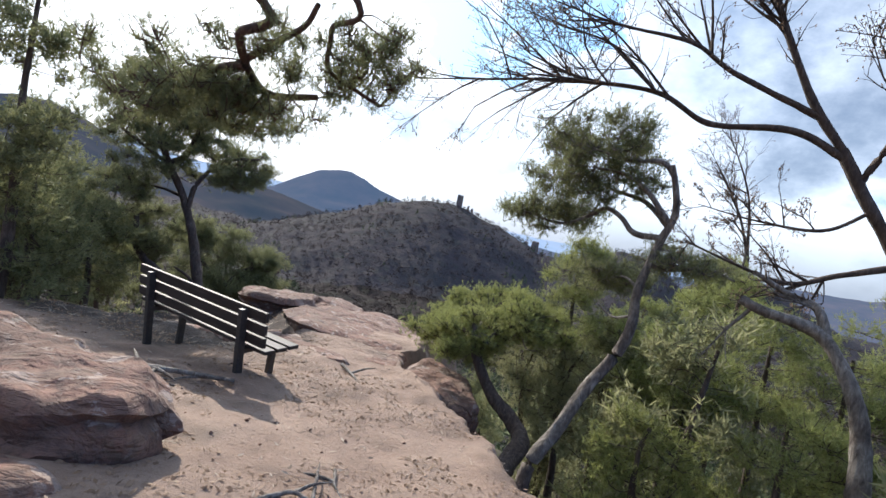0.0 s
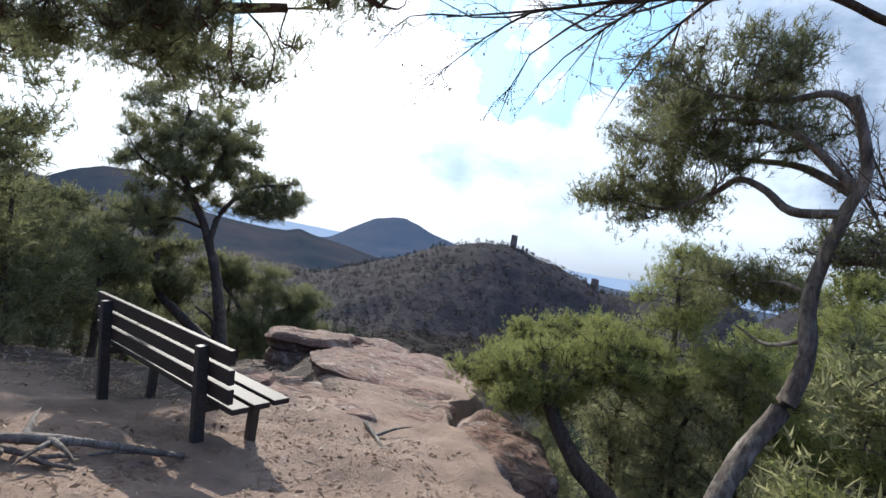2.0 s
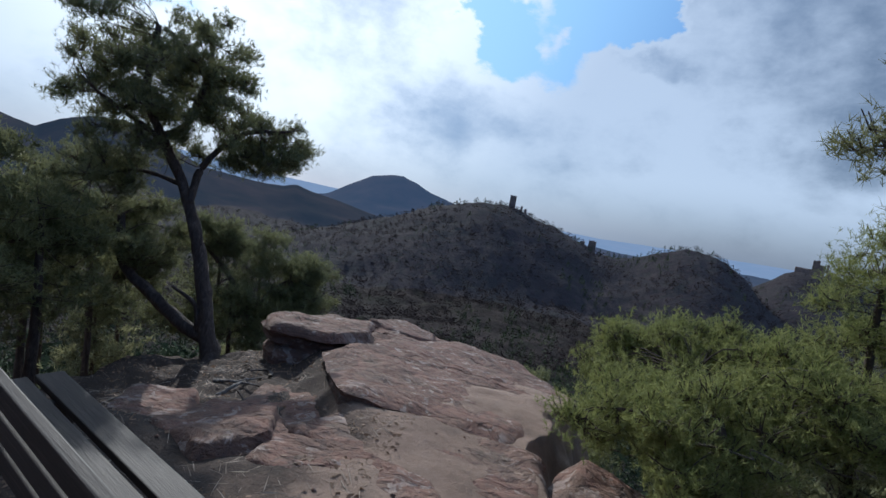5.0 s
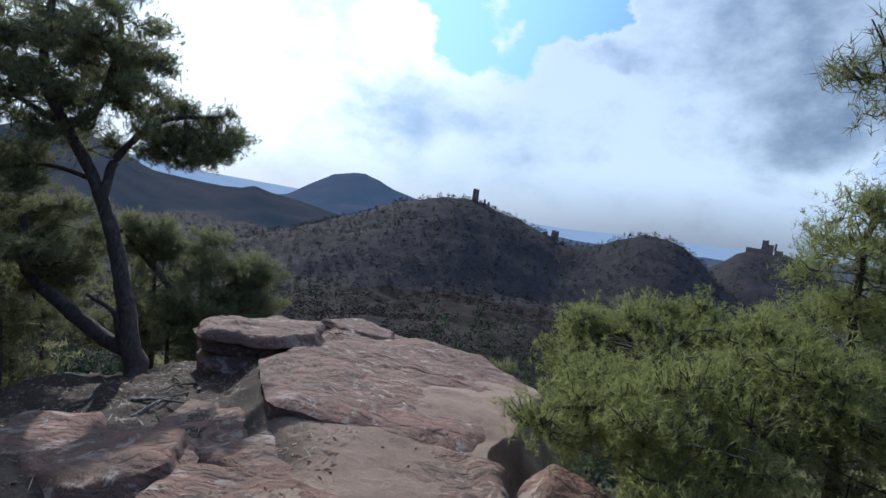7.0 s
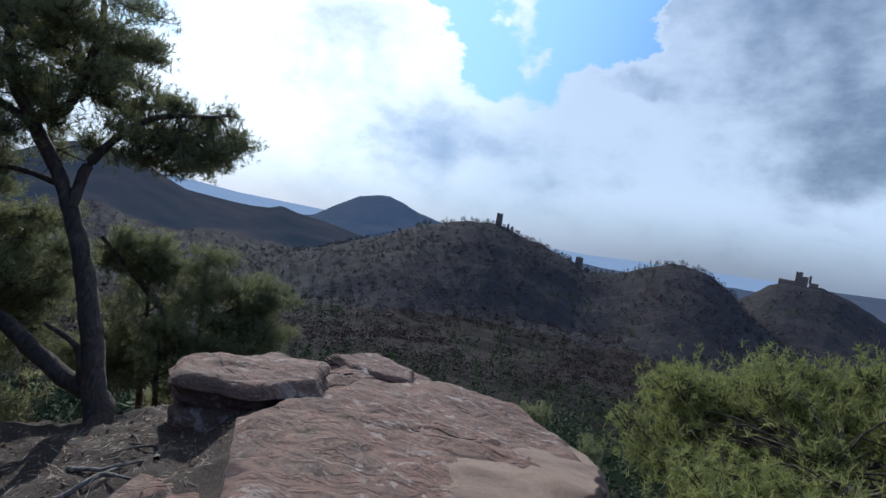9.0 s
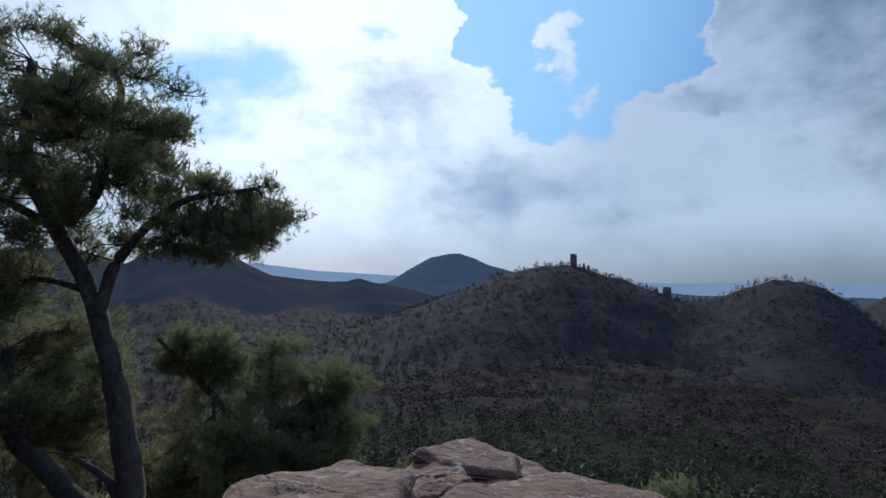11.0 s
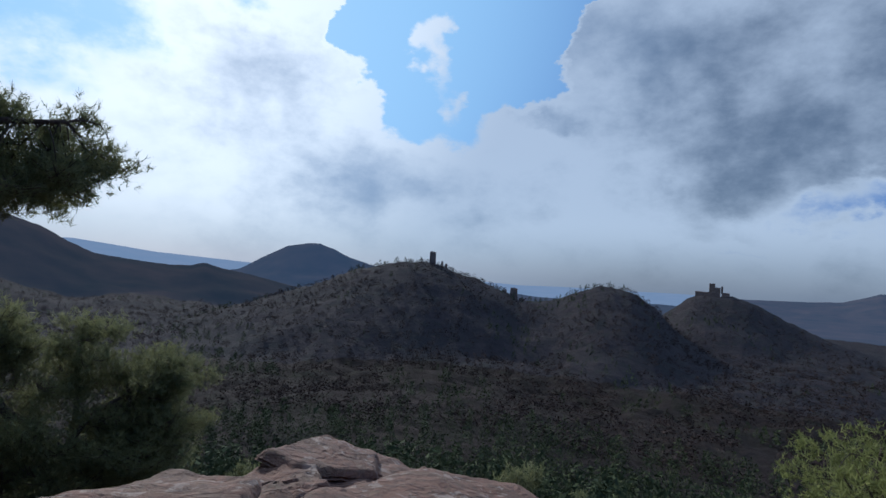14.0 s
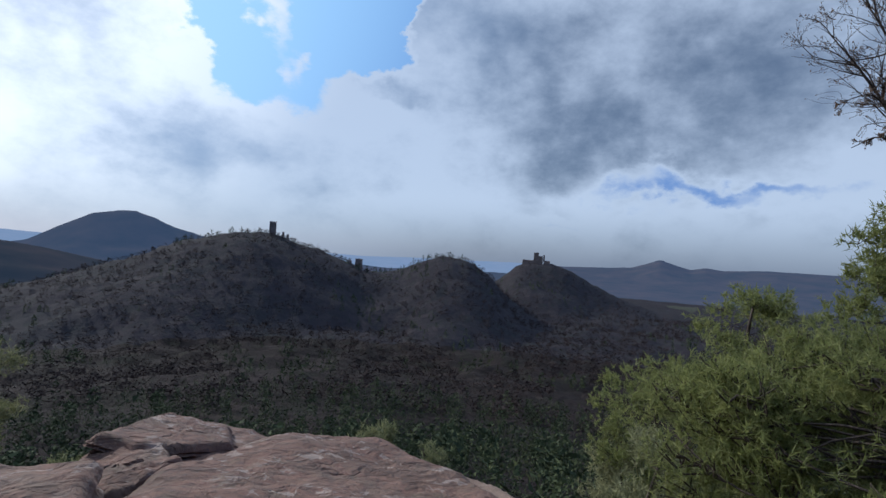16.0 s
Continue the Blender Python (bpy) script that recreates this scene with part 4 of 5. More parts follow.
for k, (c, rx, rz, n) in enumerate((((-6.36, 6.16, 0.38), 1.0, 1.0, 34), ((-6.85, 7.19, 0.39), 0.9, 1.0, 30), ((-6.02, 7.34, 0.23), 0.75, 0.8, 24), ((-6.25, 5.43, 0.47), 1.1, 1.2, 34),
                                    ((-7.44, 8.42, -0.01), 1.0, 1.0, 30), ((-7.16, 7.44, 0.08), 1.1, 1.2, 34), ((-7.67, 9.85, -0.68), 1.0, 0.9, 26), ((-8.62, 10.76, -0.56), 1.2, 1.1, 34), ((-9.43, 10.51, 0.08), 1.3, 1.3, 30),
                                    ((-8.88, 11.89, -1.46), 1.0, 0.9, 26), ((-5.12, 5.09, 0.57), 0.9, 0.9, 28))):
    rim_pine(c, rx, rz, 210 + k, RIM, n)
rim_pine((-4.96, 4.55, 2.23), 0.65, 1.6, 240, "tall dark pine behind the bench, crown reaching high", 44, 0.32)
rim_pine((-6.57, 4.77, 2.14), 0.65, 1.8, 241, "tall dark pine at the rim, seen against the sky", 44, 0.34)
rim_pine((2.75, 6.75, 1.20), 0.55, 0.75, 243, "green pine on the slope beside the path", 60, 0.18, NEEDLE_LIT, 0.055, 0.0042, 14)
rim_pine((6.55, 9.9, 0.9), 0.85, 1.3, 244, "green pine on the slope at eye height", 70, 0.30, NEEDLE_LIT)
rim_pine((4.95, 8.05, 0.05), 0.9, 0.7, 245, "bright green pine top just below the rock", 56, 0.22, NEEDLE_LIT, 0.06, 0.005, 16)
rim_pine((5.6, 11.4, -0.3), 1.1, 1.1, 246, "green pine on the slope below the rock", 36, 0.36, NEEDLE_LIT)
rim_pine((4.9, 12.4, -1.5), 1.2, 1.0, 247, "green pine top on the slope below the rock", 36, 0.36, NEEDLE_LIT)
for k, (c, rx, rz, n) in enumerate((((5.21, 5.47, 0.82), 0.9, 0.8, 28), ((5.51, 4.45, 0.54), 0.9, 0.8, 28), ((4.02, 4.95, 0.33), 0.7, 0.6, 22), ((4.31, 3.46, 0.13), 0.7, 0.6, 24),
                                    ((3.14, 3.87, -0.31), 0.6, 0.6, 22), ((7.26, 5.67, 1.22), 1.1, 1.0, 28), ((5.77, 7.59, 1.11), 0.9, 0.8, 24), ((3.47, 6.36, 0.36), 0.7, 0.6, 22), ((4.23, 5.83, 0.37), 0.7, 0.6, 22))):
    rim_pine(c, rx, rz, 260 + k, "young yellow-green pine on the slope beside the path", n, 0.28, NEEDLE_LIT, 0.075, 0.006, 15)
rim_pine((6.29, 12.14, -2.88), 1.2, 1.0, 248, "green pine top on the slope below the rock", 30, 0.38)


for k, c in enumerate(((2.75, 6.05, -0.35), (3.45, 6.55, 0.0), (2.35, 7.3, -0.5))):
    rim_pine(c, 0.7, 0.75, 280 + k, "bushy green pine on the slope beside the path", 54, 0.21, NEEDLE_SLOPE_LIT, 0.06, 0.0055, 11)
# young pines on the slope below the path
def slope_pine(seed, h, rx, leaf):
    r = np.random.default_rng(seed)
    stem = [(0, 0, -0.4), (r.normal(0, 0.05), r.normal(0, 0.05), h * 0.3), (r.normal(0, 0.12), r.normal(0, 0.12), h * 0.65), (r.normal(0, 0.15), r.normal(0, 0.15), h)]
    pads = []
    for q in range(40):
        u = r.uniform(0.12, 1.0) ** 0.8
        a = r.uniform(0, 2 * np.pi)
        w = rx * (1.1 - 0.85 * u) * r.uniform(0.2, 1)
        pads.append(((w * math.cos(a), w * math.sin(a), h * u), (0.36, 0.36, 0.26)))
    return pine("slope_pine", "young green pine on the slope below the outcrop", stem, 0.07, 0.015, [], pads, seed, leaf=leaf, per=6, needles=6, length=0.12, width=0.021, thin_twigs=0.15, group="young pines on the slope")


MODELS = [slope_pine(300, 3.0, 1.4, NEEDLE_SLOPE_LIT), slope_pine(301, 3.8, 1.5, NEEDLE_SLOPE_LIT), slope_pine(302, 2.4, 1.4, NEEDLE_SLOPE_LIT)]
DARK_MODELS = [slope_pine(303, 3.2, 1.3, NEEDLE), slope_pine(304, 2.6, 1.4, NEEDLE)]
SPOTS = [(2.9, 6.6), (3.6, 4.4), (4.4, 5.6), (3.4, 8.2), (4.8, 7.4), (5.4, 3.6), (6.2, 5.2), (6.6, 7.0), (4.4, 9.6), (5.8, 9.4), (3.0, 10.4), (7.4, 9.0),
         (8.4, 6.4), (3.9, 12.4), (5.8, 12.0), (7.6, 11.6), (2.4, 13.6), (0.6, 15.2), (-1.6, 16.0), (-4.2, 15.0), (-6.4, 12.6), (-8.2, 10.6), (9.4, 12.4), (4.4, 15.4), (7.6, 15.4), (1.6, 18.6),
         (-2.6, 16.8), (-0.4, 17.4), (2.2, 16.4), (5.6, 17.4), (9.6, 15.6), (-5.4, 17.6), (-8.6, 13.6), (6.4, 20.6), (0.4, 20.8), (10.8, 10.2), (11.2, 7.6),
         (5.0, 2.2), (7.0, 2.8), (-3.6, 18.4), (-6.8, 16.2), (3.6, 20.4), (8.6, 18.6)]
SPOT_RNG = np.random.default_rng(77)
for _ in range(26):
    far, turn = SPOT_RNG.uniform(15, 40), radians(SPOT_RNG.uniform(-48, 66))
    SPOTS.append((far * math.sin(turn), 6 + far * math.cos(turn)))
used = set()
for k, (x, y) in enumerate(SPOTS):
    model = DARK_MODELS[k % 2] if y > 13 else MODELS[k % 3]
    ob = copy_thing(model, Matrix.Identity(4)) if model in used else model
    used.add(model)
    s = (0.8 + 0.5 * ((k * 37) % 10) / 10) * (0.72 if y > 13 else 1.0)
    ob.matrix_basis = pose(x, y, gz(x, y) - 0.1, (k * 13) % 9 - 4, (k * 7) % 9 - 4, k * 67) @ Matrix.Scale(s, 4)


# ---------------------------------------------------------------- bare broad-leaved trees
def bare(name, label, main, limbs, seed, bark, twig_r=0.004, levels=3, spread=0.75, buds=True):
    rng = np.random.default_rng(seed)
    at = np.array(main[0][0][0], float)
    ob = base(name, tuple(at), label, "tree")
    tw, bud = Tubes(), []

    def grow(path, r, level):
        if level == 0:
            if buds:
                bud.append(path[-1])
            return
        L = np.sum(np.linalg.norm(np.diff(path, axis=0), axis=1))
        n = int(rng.integers(4, 8) + (4 if level == levels else 0) * L)
        for q in range(n):
            u = rng.uniform(0.15, 1.0)
            k = min(len(path) - 2, int(u * (len(path) - 1)))
            s, t = path[k], path[k + 1] - path[k]
            t /= np.linalg.norm(t) + 1e-9
            d = t + rng.normal(0, spread * 0.62, 3) + (0, 0, 0.12)
            d /= np.linalg.norm(d)
            l = L * rng.uniform(0.28, 0.55) * (1.1 - 0.4 * u)
            b = s + d * l * 0.5 + rng.normal(0, 0.08, 3) * l
            e = s + d * l + rng.normal(0, 0.12, 3) * l + (0, 0, 0.05 * l)
            p = smooth_path([s, b, e], max(0.05, l / 3))
            r2 = max(twig_r * 0.5, r * (1 - 0.6 * u) * 0.55)
            tw.add(p, r2, twig_r * 0.45, 3 if level < 3 else 4)
            grow(p, r2, level - 1)

    for i, (pts, a, b) in enumerate(main + limbs):
        p = smooth_path([np.array(q, float) - at for q in pts], 0.06)
        tb = Tubes()
        tb.add(p, a, b, 9, 0.14, seed + i)
        under(new("trunk" if i < len(main) else "limb", tb.mesh("trunk", bark)), ob)
        if i >= len(main):
            grow(p[len(p) // 5:], a, levels)
    tagged(under(new("twig_work", tw.mesh("twig_work", bark)), ob), kind="stuff")
    if bud:
        at2 = np.array(bud)
        v = tufts(rng, at2, np.tile([[0, 0, 1.0]], (len(at2), 1)), 3, 0.022, 0.014)
        tagged(under(new("buds", mesh_from("buds", v, np.arange(len(v)).reshape(-1, 3), BROWN)), ob, "brown swelling buds"), kind="stuff")
    return ob


bare("bare_tree", "leafless broad-leaved tree with wide spreading dark limbs",
     [([(5.0, 3.0, -2.6), (4.97, 3.11, 1.34), (4.69, 3.33, 2.26), (4.34, 3.45, 2.81), (4.09, 3.56, 3.25)], 0.085, 0.055)],
     [([(4.09, 3.56, 3.25), (3.80, 3.65, 3.64), (3.49, 3.74, 4.21), (3.15, 3.74, 4.79), (2.75, 3.65, 5.38)], 0.0408, 0.0204),
      ([(4.15, 3.53, 3.15), (3.69, 3.71, 3.38), (2.99, 3.93, 3.36), (2.43, 4.00, 3.59), (1.50, 4.18, 3.59), (0.58, 4.21, 3.44), (-0.09, 4.10, 3.29)], 0.0408, 0.0054),
      ([(3.89, 3.63, 3.52), (3.06, 3.81, 3.86), (2.57, 3.74, 4.04), (1.86, 3.85, 4.13), (1.00, 3.83, 4.27)], 0.0340, 0.0054),
      ([(2.43, 4.00, 3.59), (1.88, 3.93, 3.95), (1.31, 3.91, 4.04), (0.80, 3.90, 4.16)], 0.0170, 0.0041),
      ([(4.66, 3.35, 2.25), (4.29, 3.46, 2.09), (3.95, 3.64, 1.92), (3.44, 3.77, 2.02), (3.01, 3.92, 2.15)], 0.0340, 0.0082),
      ([(4.39, 3.42, 2.71), (4.06, 3.50, 2.47), (3.53, 3.67, 2.46), (3.05, 3.86, 2.53)], 0.0204, 0.0041),
      ([(4.27, 3.48, 2.96), (4.31, 3.27, 3.46), (4.14, 3.23, 4.14), (3.82, 3.22, 4.81)], 0.0340, 0.0136)],
     401, BARK, 0.0038, 3)
bare("dead_tree", "gnarled pale dead stem with broken stubs below the path",
     [([(4.39, 2.73, 0.13), (4.38, 2.89, 0.80), (4.25, 3.00, 1.21), (4.12, 3.18, 1.50), (3.92, 3.25, 1.59), (3.64, 3.36, 1.63), (3.49, 3.48, 1.69)], 0.085, 0.045)],
     [([(4.12, 3.18, 1.50), (4.05, 3.27, 1.75), (3.90, 3.42, 1.81), (3.58, 3.55, 1.97)], 0.05, 0.02),
      ([(3.57, 3.42, 1.63), (3.43, 3.50, 1.37), (3.27, 3.55, 1.03)], 0.02, 0.006)],
     402, BARK_PALE, 0.004, 2, 0.6, False)
bare("bare_tree", "leafless tree with fine brown twigs on the slope",
     [([(6.88, 9.82, -0.65), (7.09, 9.99, 1.07), (7.04, 10.14, 2.33)], 0.07, 0.05)],
     [([(7.04, 10.14, 2.33), (6.75, 10.32, 3.22), (6.35, 10.56, 3.99), (6.01, 10.82, 4.61)], 0.035, 0.006),
      ([(6.97, 10.22, 2.72), (6.64, 10.46, 3.10), (6.48, 10.74, 2.99)], 0.025, 0.005),
      ([(6.75, 10.32, 3.22), (6.48, 10.49, 3.67), (6.30, 10.77, 3.64)], 0.022, 0.005),
      ([(7.04, 10.14, 2.33), (6.79, 10.18, 3.59), (6.39, 10.38, 4.58), (6.02, 10.57, 5.19)], 0.035, 0.006)],
     403, BARK, 0.004, 3)
for k, (x, y, h) in enumerate(((8.5, 4.0, 6.5), (9.5, 7.5, 6.0), (6.6, 1.2, 5.0))):
    z0 = gz(x, y)
    r = np.random.default_rng(500 + k)
    stem = [((x, y, z0 - 0.3), (x + 0.1, y, z0 + h * 0.3), (x, y + 0.1, z0 + h * 0.6))]
    limbs = []
    for q in range(5):
        a = q * 1.3 + k
        u = 0.35 + 0.08 * q
        limbs.append(([(x, y, z0 + h * u), (x + math.cos(a) * h * 0.12, y + math.sin(a) * h * 0.12, z0 + h * (u + 0.15)), (x + math.cos(a) * h * 0.24, y + math.sin(a) * h * 0.24, z0 + h * (u + 0.42))], 0.035, 0.01))
    bare("bare_tree", "slender leafless tree on the slope below the outcrop", [([*stem[0]], 0.07, 0.035)], limbs, 510 + k, BARK_GREY, 0.005, 2)


# ---------------------------------------------------------------- bench
def bar(name, a, b, w, h, mat, parent, up=(0, 0, 1), label="", bevel=0.006):
    """A squared bar from a to b, w across and h along up."""
    a, b, up = Vector(a), Vector(b), Vector(up)
    bm = bmesh.new()
    bmesh.ops.create_cube(bm, size=1)
    L = (b - a).length
    for v in bm.verts:
        v.co = (v.co.x * L, v.co.y * w, v.co.z * h)
    bmesh.ops.bevel(bm, geom=bm.edges[:], offset=bevel, segments=2, affect="EDGES", profile=0.6)
    me = bpy.data.meshes.new(name)
    bm.to_mesh(me)
    bm.free()
    me.materials.append(mat)
    ob = new(name, me)
    x = (b - a).normalized()
    y = up.cross(x).normalized()
    z = x.cross(y)
    ob.matrix_basis = Matrix.Translation((a + b) / 2) @ Matrix((x, y, z)).transposed().to_4x4()
    return under(ob, parent, label)


def make_bench():
    mid = Vector((-1.77, 3.60, 0))
    ax = Vector((-2.05, 0.98, 0)).normalized()      # towards the far end
    fw = Vector((0.98, 2.05, 0)).normalized()       # the way a sitter looks
    z0 = gz(mid.x, mid.y) - 0.05
    bench = base("bench", (mid.x, mid.y, z0), "old slatted park bench of dark weathered wood facing the valley", "bench")
    P = lambda s, d, z: ax * s + fw * d + Vector((0, 0, z))  # noqa: E731
    for s in (-0.76, 0.76):
        bar("back_post", P(s, -0.02, -0.12), P(s, -0.10, 0.80), 0.055, 0.075, IRON, bench, fw)
        bar("front_leg", P(s, 0.36, -0.12), P(s, 0.36, 0.40), 0.055, 0.065, IRON, bench, fw)
        bar("seat_bearer", P(s, -0.03, 0.375), P(s, 0.44, 0.40), 0.05, 0.05, IRON, bench)
    for d in (0.06, 0.215, 0.37):
        bar("seat_slat", P(-1.04, d, 0.425 + d * 0.03), P(1.04, d, 0.425 + d * 0.03), 0.125, 0.038, SLAT, bench)
    for z, d in ((0.53, -0.025), (0.655, -0.037), (0.78, -0.049)):
        bar("back_slat", P(-1.04, d, z), P(1.04, d, z), 0.038, 0.098, SLAT, bench, Vector((0, 0, 1)) - fw * 0.09)


make_bench()


# ---------------------------------------------------------------- roots and sticks on the ground
def root(name, label, pts, r0, r1, mat, seed, forks=0):
    p = [Vector((x, y, gz(x, y) + h)) for x, y, h in pts]
    rng = np.random.default_rng(seed)
    at = np.array(p[0])
    path = smooth_path([np.array(q) - at for q in p], 0.03)
    path = path + np.cumsum(rng.normal(0, 0.003, path.shape), 0)
    tb = Tubes()
    tb.add(path, r0, r1, 7, 0.22, seed)
    for q in range(forks):
        k = rng.integers(len(path) // 3, len(path) - 2)
        d = rng.normal(0, 1, 3) * (1, 1, 0.15)
        d = d / np.linalg.norm(d) * rng.uniform(0.15, 0.5)
        tb.add(smooth_path([path[k], path[k] + d * 0.5 + (0, 0, 0.015), path[k] + d - (0, 0, 0.01)], 0.03), r1 * 1.3 + 0.006, 0.004, 5, 0.2)
    ob = new(name, tb.mesh(name, mat))
    ob.location = tuple(at)
    return tagged(ob, label, "root" if "root" in name else "stick")


root("root", "thick exposed pine root across the sandy ground", [(-3.2, 2.2, 0.05), (-2.7, 2.15, 0.09), (-2.2, 2.4, 0.06), (-1.8, 2.5, 0.0)], 0.055, 0.022, ROOT, 1, 3)
root("root", "forked exposed root running towards the bench", [(-2.4, 2.25, 0.03), (-1.8, 2.4, 0.07), (-1.4, 2.75, 0.05), (-1.0, 3.0, 0.0)], 0.042, 0.016, ROOT, 2, 4)
root("root", "thin root beside the boulder", [(-2.1, 2.75, 0.02), (-1.7, 2.5, 0.04), (-1.3, 2.55, 0.01)], 0.026, 0.01, ROOT, 3, 2)
root("stick", "pale broken stick lying on the path", [(-0.42, 4.75, 0.03), (-0.25, 4.5, 0.035), (-0.12, 4.25, 0.02)], 0.022, 0.012, BARK_PALE, 4, 1)
root("stick", "pale twig on the sandy path", [(0.33, 1.55, 0.015), (0.38, 1.36, 0.02), (0.47, 1.24, 0.012)], 0.010, 0.006, BARK_PALE, 5, 1)
root("root", "dark root breaking through the path", [(0.05, 0.98, 0.0), (0.22, 1.06, 0.03), (0.45, 1.0, 0.0)], 0.016, 0.007, ROOT, 6, 2)
for k, (x, y) in enumerate(((-3.5, 7.4), (-3.2, 7.0), (-2.9, 7.6), (-3.6, 6.6), (-2.6, 6.9), (-3.9, 7.0))):
    a = k * 1.1
    root("root", "grey root running through the needle litter", [(x, y, 0.02), (x + 0.25 * math.cos(a), y + 0.25 * math.sin(a), 0.05), (x + 0.55 * math.cos(a + 0.4), y + 0.55 * math.sin(a + 0.4), 0.0)], 0.025, 0.008, ROOT, 20 + k, 2)


# ---------------------------------------------------------------- ruins on the hills
def ruin(name, label, az, dist, el, parts):
    a = radians(az)
    c = Vector((dist * math.sin(a), 6 + dist * math.cos(a), dist * math.tan(radians(el)) + 1.4))
    ob = base(name, c, label, "ruin")
    ob.rotation_euler = (0, 0, -a)
    for i, (pn, x, w, d, z0, h, taper) in enumerate(parts):
        bm = bmesh.new()
        bmesh.ops.create_cube(bm, size=1)
        for v in bm.verts:
            t = v.co.z + 0.5
            k = 1 - taper * t
            v.co = (x + v.co.x * w * k, v.co.y * d * k, z0 + h * t)
        bmesh.ops.subdivide_edges(bm, edges=bm.edges[:], cuts=5, use_grid_fill=True)
        rg = random.Random(i + int(dist))
        for v in bm.verts:
            if v.co.z > z0 + h * 0.9:
                v.co.z += rg.uniform(-0.08, 0.05) * h
            v.co.x += rg.uniform(-0.02, 0.02) * w
        me = bpy.data.meshes.new(pn)
        bm.to_mesh(me)
        bm.free()
        me.materials.append(STONE)
        under(new(pn, me), ob)


ruin("ruined_tower", "tall square stone tower of a ruined castle on the hilltop", -2.0, 712, 0.7,
     [("tower", 0, 9.5, 9.5, -8, 29, 0.10), ("wall", 14, 4, 4, -6, 14, 0.3), ("wall", 20, 5, 4, -8, 13, 0.4), ("wall", -14, 14, 4, -9, 9, 0.2)])
ruin("rock_pillars", "two sandstone pillars standing on the wooded ridge", 7.6, 715, -2.6,
     [("pillar", 0, 12, 9, -10, 28, 0.18), ("pillar", -13, 8, 7, -10, 25, 0.35)])
ruin("hilltop_castle", "reddish stone castle with a keep on a conical hill", 28.0, 1040, -0.3,
     [("keep", 0, 10, 10, -10, 31, 0.05), ("hall", 9, 9, 8, -10, 24, 0.05), ("wall", -16, 24, 8, -14, 19, 0.05), ("wall", 22, 14, 6, -14, 19, 0.15), ("turret", 16, 3.5, 3.5, 4, 13, 0.1)])


# ---------------------------------------------------------------- woods of the valley and the hills
def woods(name, label, count, rmin, rmax, mat, tall, flakes, size, seed, keep):
    rng = np.random.default_rng(seed)
    az = rng.uniform(-62, 68, count * 4)
    r = np.sqrt(rng.uniform(rmin ** 2, rmax ** 2, count * 4))
    x, y = r * np.sin(np.radians(az)), 6 + r * np.cos(np.radians(az))
    ok = keep(x, y, r, az, rng)
    x, y, r = x[ok][:count], y[ok][:count], r[ok][:count]
    z = terrain(x, y)
    n = len(x)
    h = tall * rng.uniform(0.6, 1.2, n)
    u = rng.uniform(0, 1, (n, flakes))
    a = rng.uniform(0, 2 * np.pi, (n, flakes))
    if "pine" in name:
        w = h[:, None] * 0.32 * (1.05 - u) ** 0.7 * np.sqrt(rng.uniform(0.1, 1, (n, flakes)))
        up = 0.15 + 0.9 * u
    else:
        w = h[:, None] * 0.52 * np.sqrt(np.clip(1 - (2 * u - 0.9) ** 2, 0.03, 1)) * np.sqrt(rng.uniform(0.1, 1, (n, flakes)))
        up = 0.25 + 0.75 * u
    c = np.stack([x[:, None] + w * np.cos(a), y[:, None] + w * np.sin(a), z[:, None] - 1 + h[:, None] * up], -1).reshape(-1, 3)
    s = (size * (0.6 + 0.8 * rng.uniform(0, 1, (n, flakes))) * (h[:, None] / tall)).reshape(-1, 1)
    if "bare" in name:
        d1 = rng.normal(0, 1, (len(c), 3)) * (0.9, 0.9, 0.55)
        d2 = rng.normal(0, 0.7, (len(c), 3))
    else:
        d1, d2 = rng.normal(0, 0.8, (len(c), 3)), rng.normal(0, 0.8, (len(c), 3))
    v = np.stack([c - d1 * s, c + d1 * s * 0.8 + d2 * s * 0.4, c + d2 * s], 1).reshape(-1, 3)
    me = mesh_from(name, v, np.arange(len(v)).reshape(-1, 3), mat)
    tagged(new(name, me), label, "woods", kind="stuff")


def patchy(x, y, seed, lo):
    return fbm(x / 70, y / 70, 3, seed) > lo


woods("bare_woods", "leafless brown broad-leaved woods covering the valley and hills", 12000, 90, 1000, FAR_BARE, 6, 34, 0.62, 61,
      lambda x, y, r, az, g: (g.uniform(0, 1, len(r)) < np.clip(1.15 - r / 1100, 0.2, 1)) & ~patchy(x, y, 71, 0.2) & ((r > 200) | (az > 35)))
woods("pine_woods", "dark green pine woods scattered through the valley", 1900, 170, 1000, FAR_PINE, 8, 56, 0.60, 62,
      lambda x, y, r, az, g: patchy(x, y, 71, 0.24) | (g.uniform(0, 1, len(r)) < 0.006))
woods("near_pine_woods", "green pine tops on the slope below the outcrop", 2100, 42, 230, FAR_PINE, 9, 92, 0.36, 63,
      lambda x, y, r, az, g: g.uniform(0, 1, len(r)) < np.clip(1.7 - r / 170, 0.05, 1))


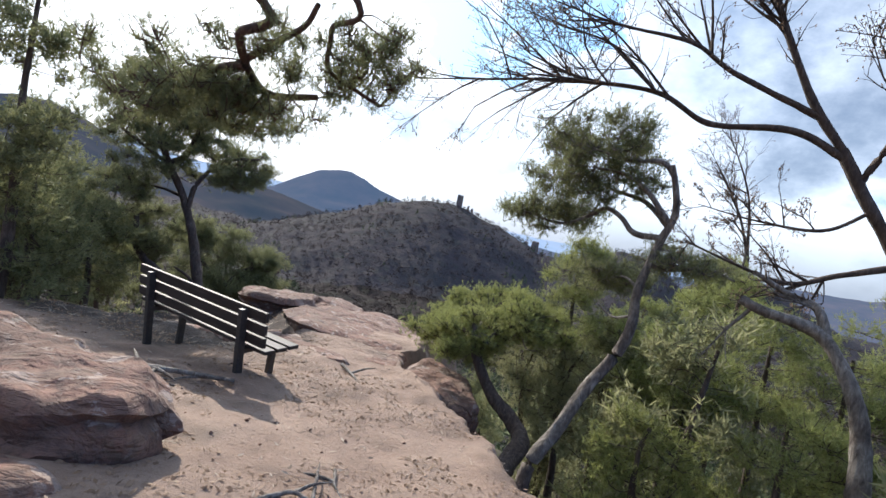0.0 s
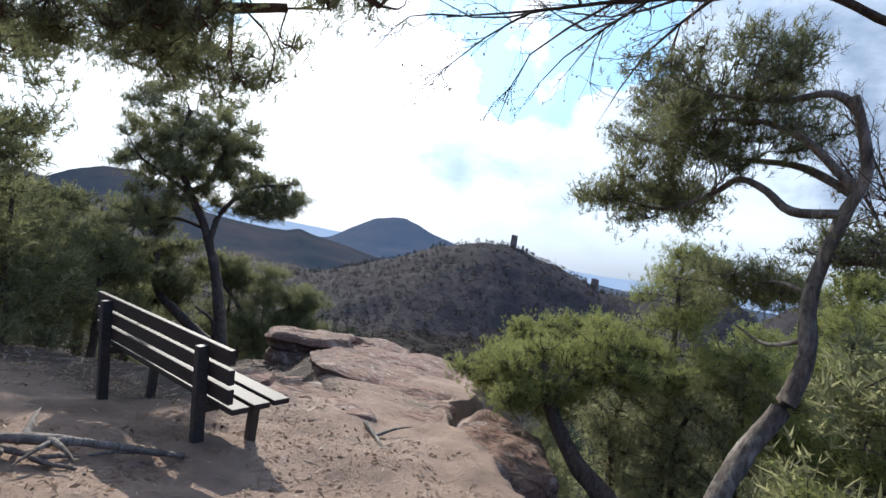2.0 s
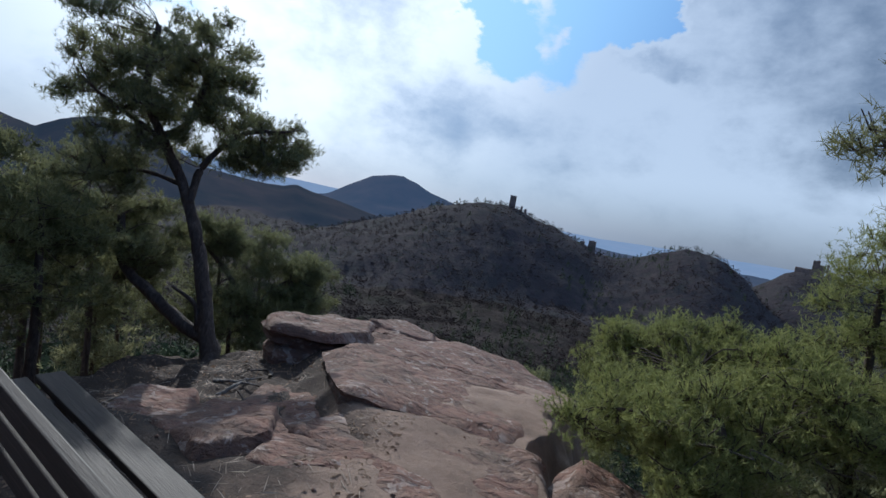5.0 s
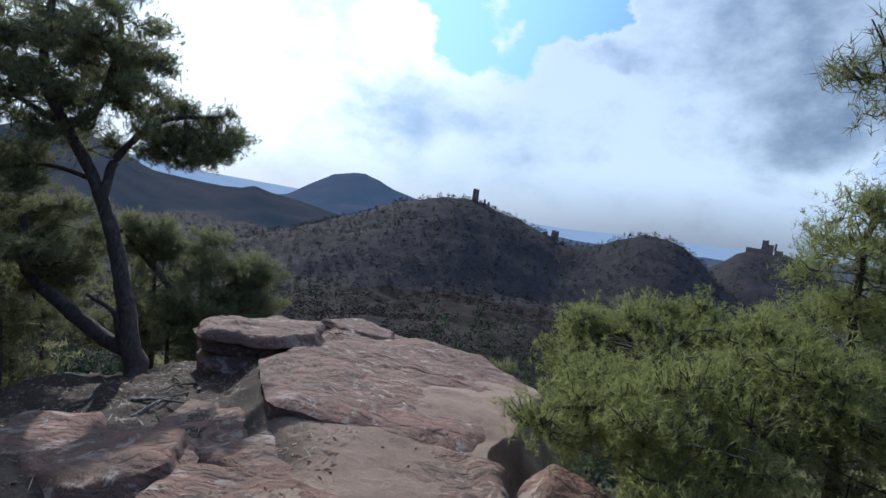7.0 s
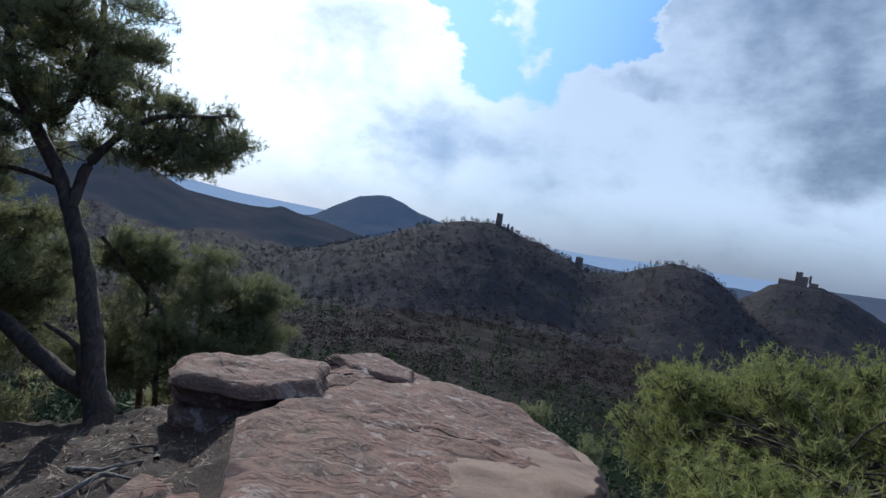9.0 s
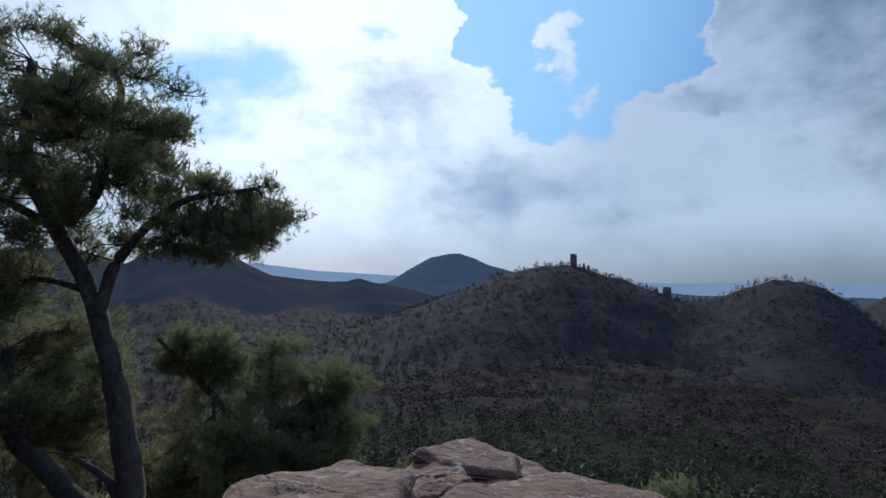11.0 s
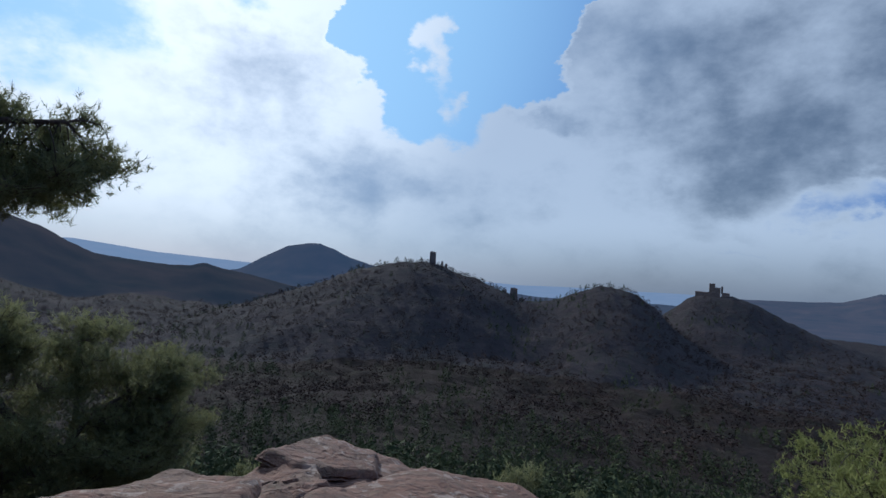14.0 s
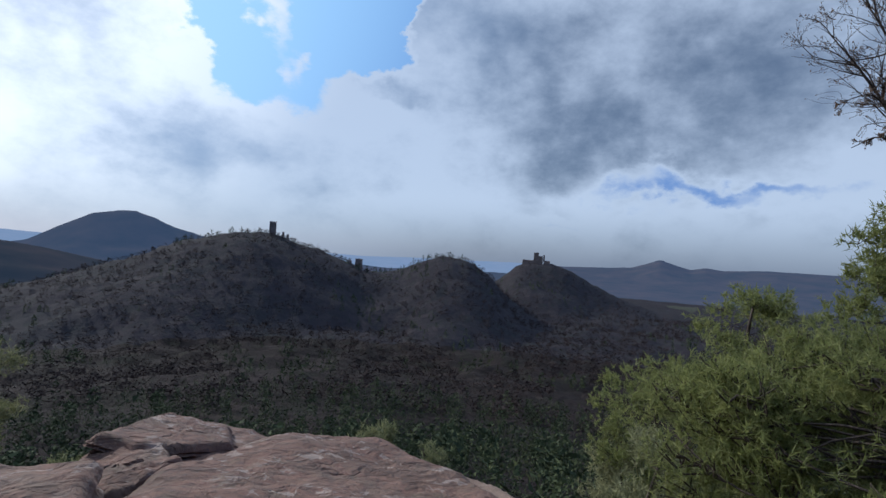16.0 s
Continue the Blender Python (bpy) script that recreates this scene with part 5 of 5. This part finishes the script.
# ---------------------------------------------------------------- loose litter on the ground
def litter(name, label, count, region, size, mat, seed, stone=False, thin=1.0):
    rng = np.random.default_rng(seed)
    x0, x1, y0, y1 = region
    x, y = rng.uniform(x0, x1, count * 3), rng.uniform(y0, y1, count * 3)
    ok = (x < np.interp(y, EDGE_Y, EDGE_R) - 0.05) & (x > np.interp(y, EDGE_Y, EDGE_L)) & (fbm(x / 0.7, y / 0.7, 3, seed) > -0.12)
    x, y = x[ok][:count], y[ok][:count]
    z = terrain(x, y)
    n = len(x)
    s = size * rng.uniform(0.4, 1.4, n) ** 1.5
    if stone:
        k = np.array([(1, 0, 0), (-1, 0, 0), (0, 1, 0), (0, -1, 0), (0, 0, 0.75), (0, 0, -0.6)], float)
        fc = np.array([(0, 2, 4), (2, 1, 4), (1, 3, 4), (3, 0, 4), (2, 0, 5), (1, 2, 5), (3, 1, 5), (0, 3, 5)])
        v = k[None] * s[:, None, None] * rng.uniform(0.6, 1.3, (n, 6, 1))
        a = rng.uniform(0, 6.28, n)
        c, d = np.cos(a)[:, None], np.sin(a)[:, None]
        v = np.stack([v[..., 0] * c - v[..., 1] * d, v[..., 0] * d + v[..., 1] * c, v[..., 2]], -1)
        v = v + np.stack([x, y, z + s * 0.25], -1)[:, None]
        f = (np.arange(n)[:, None, None] * 6 + fc[None]).reshape(-1, 3)
    else:
        a = rng.uniform(0, 6.28, n)
        l = np.stack([np.cos(a), np.sin(a), rng.normal(0, 0.18, n)], -1) * s[:, None]
        w = np.stack([-np.sin(a), np.cos(a), rng.normal(0, 0.5, n)], -1) * (s * rng.uniform(0.12, 0.5, n) * thin)[:, None]
        c = np.stack([x, y, z + 0.006 + 0.3 * np.abs(l[:, 2])], -1)
        v = np.stack([c - l, c + w, c + l, c - w], 1)
        f = np.arange(n * 4).reshape(-1, 4)
    me = mesh_from(name, v.reshape(-1, 3), f, mat)
    tagged(new(name, me), label, "litter" if not stone else "pebbles", kind="stuff")


PALE_LITTER = material("pale_litter", lambda T, b, o: m_leaf(T, b, o, (0.14, 0.10, 0.07), (0.42, 0.34, 0.26), 0.1))
litter("leaf_litter", "brown dead leaves and bark chips scattered over the sand", 15000, (-4.6, 1.7, -1.0, 4.6), 0.017, BROWN, 701)
litter("pale_chips", "pale twigs and chips scattered over the sandy path", 2200, (-4.6, 1.7, -1.0, 4.6), 0.028, PALE_LITTER, 702, False, 0.35)
litter("needle_litter", "dry needles and leaves under the pines", 5200, (-5.2, -0.9, 4.2, 9.5), 0.022, BROWN, 703)
litter("pale_twig_litter", "pale dry twigs among the needle litter", 2400, (-5.2, -0.9, 4.2, 9.5), 0.07, PALE_LITTER, 704, False, 0.09)
litter("pebbles", "small sandstone pebbles on the path", 350, (-4.6, 1.6, -1.0, 6.4), 0.012, ROCK, 705, True)


BLOSSOM = material("pale_spring_trees", lambda T, b, o: m_leaf(T, b, o, (0.05, 0.05, 0.03), (0.20, 0.19, 0.11), 0, True))
woods("bare_pale_woods", "pale yellowish trees in first leaf along the valley", 170, 640, 1150, BLOSSOM, 11, 50, 0.6, 64,
      lambda x, y, r, az, g: (az > -29) & (az < -15) & (np.abs(r - (1050 + 28 * (az + 17))) < 60))
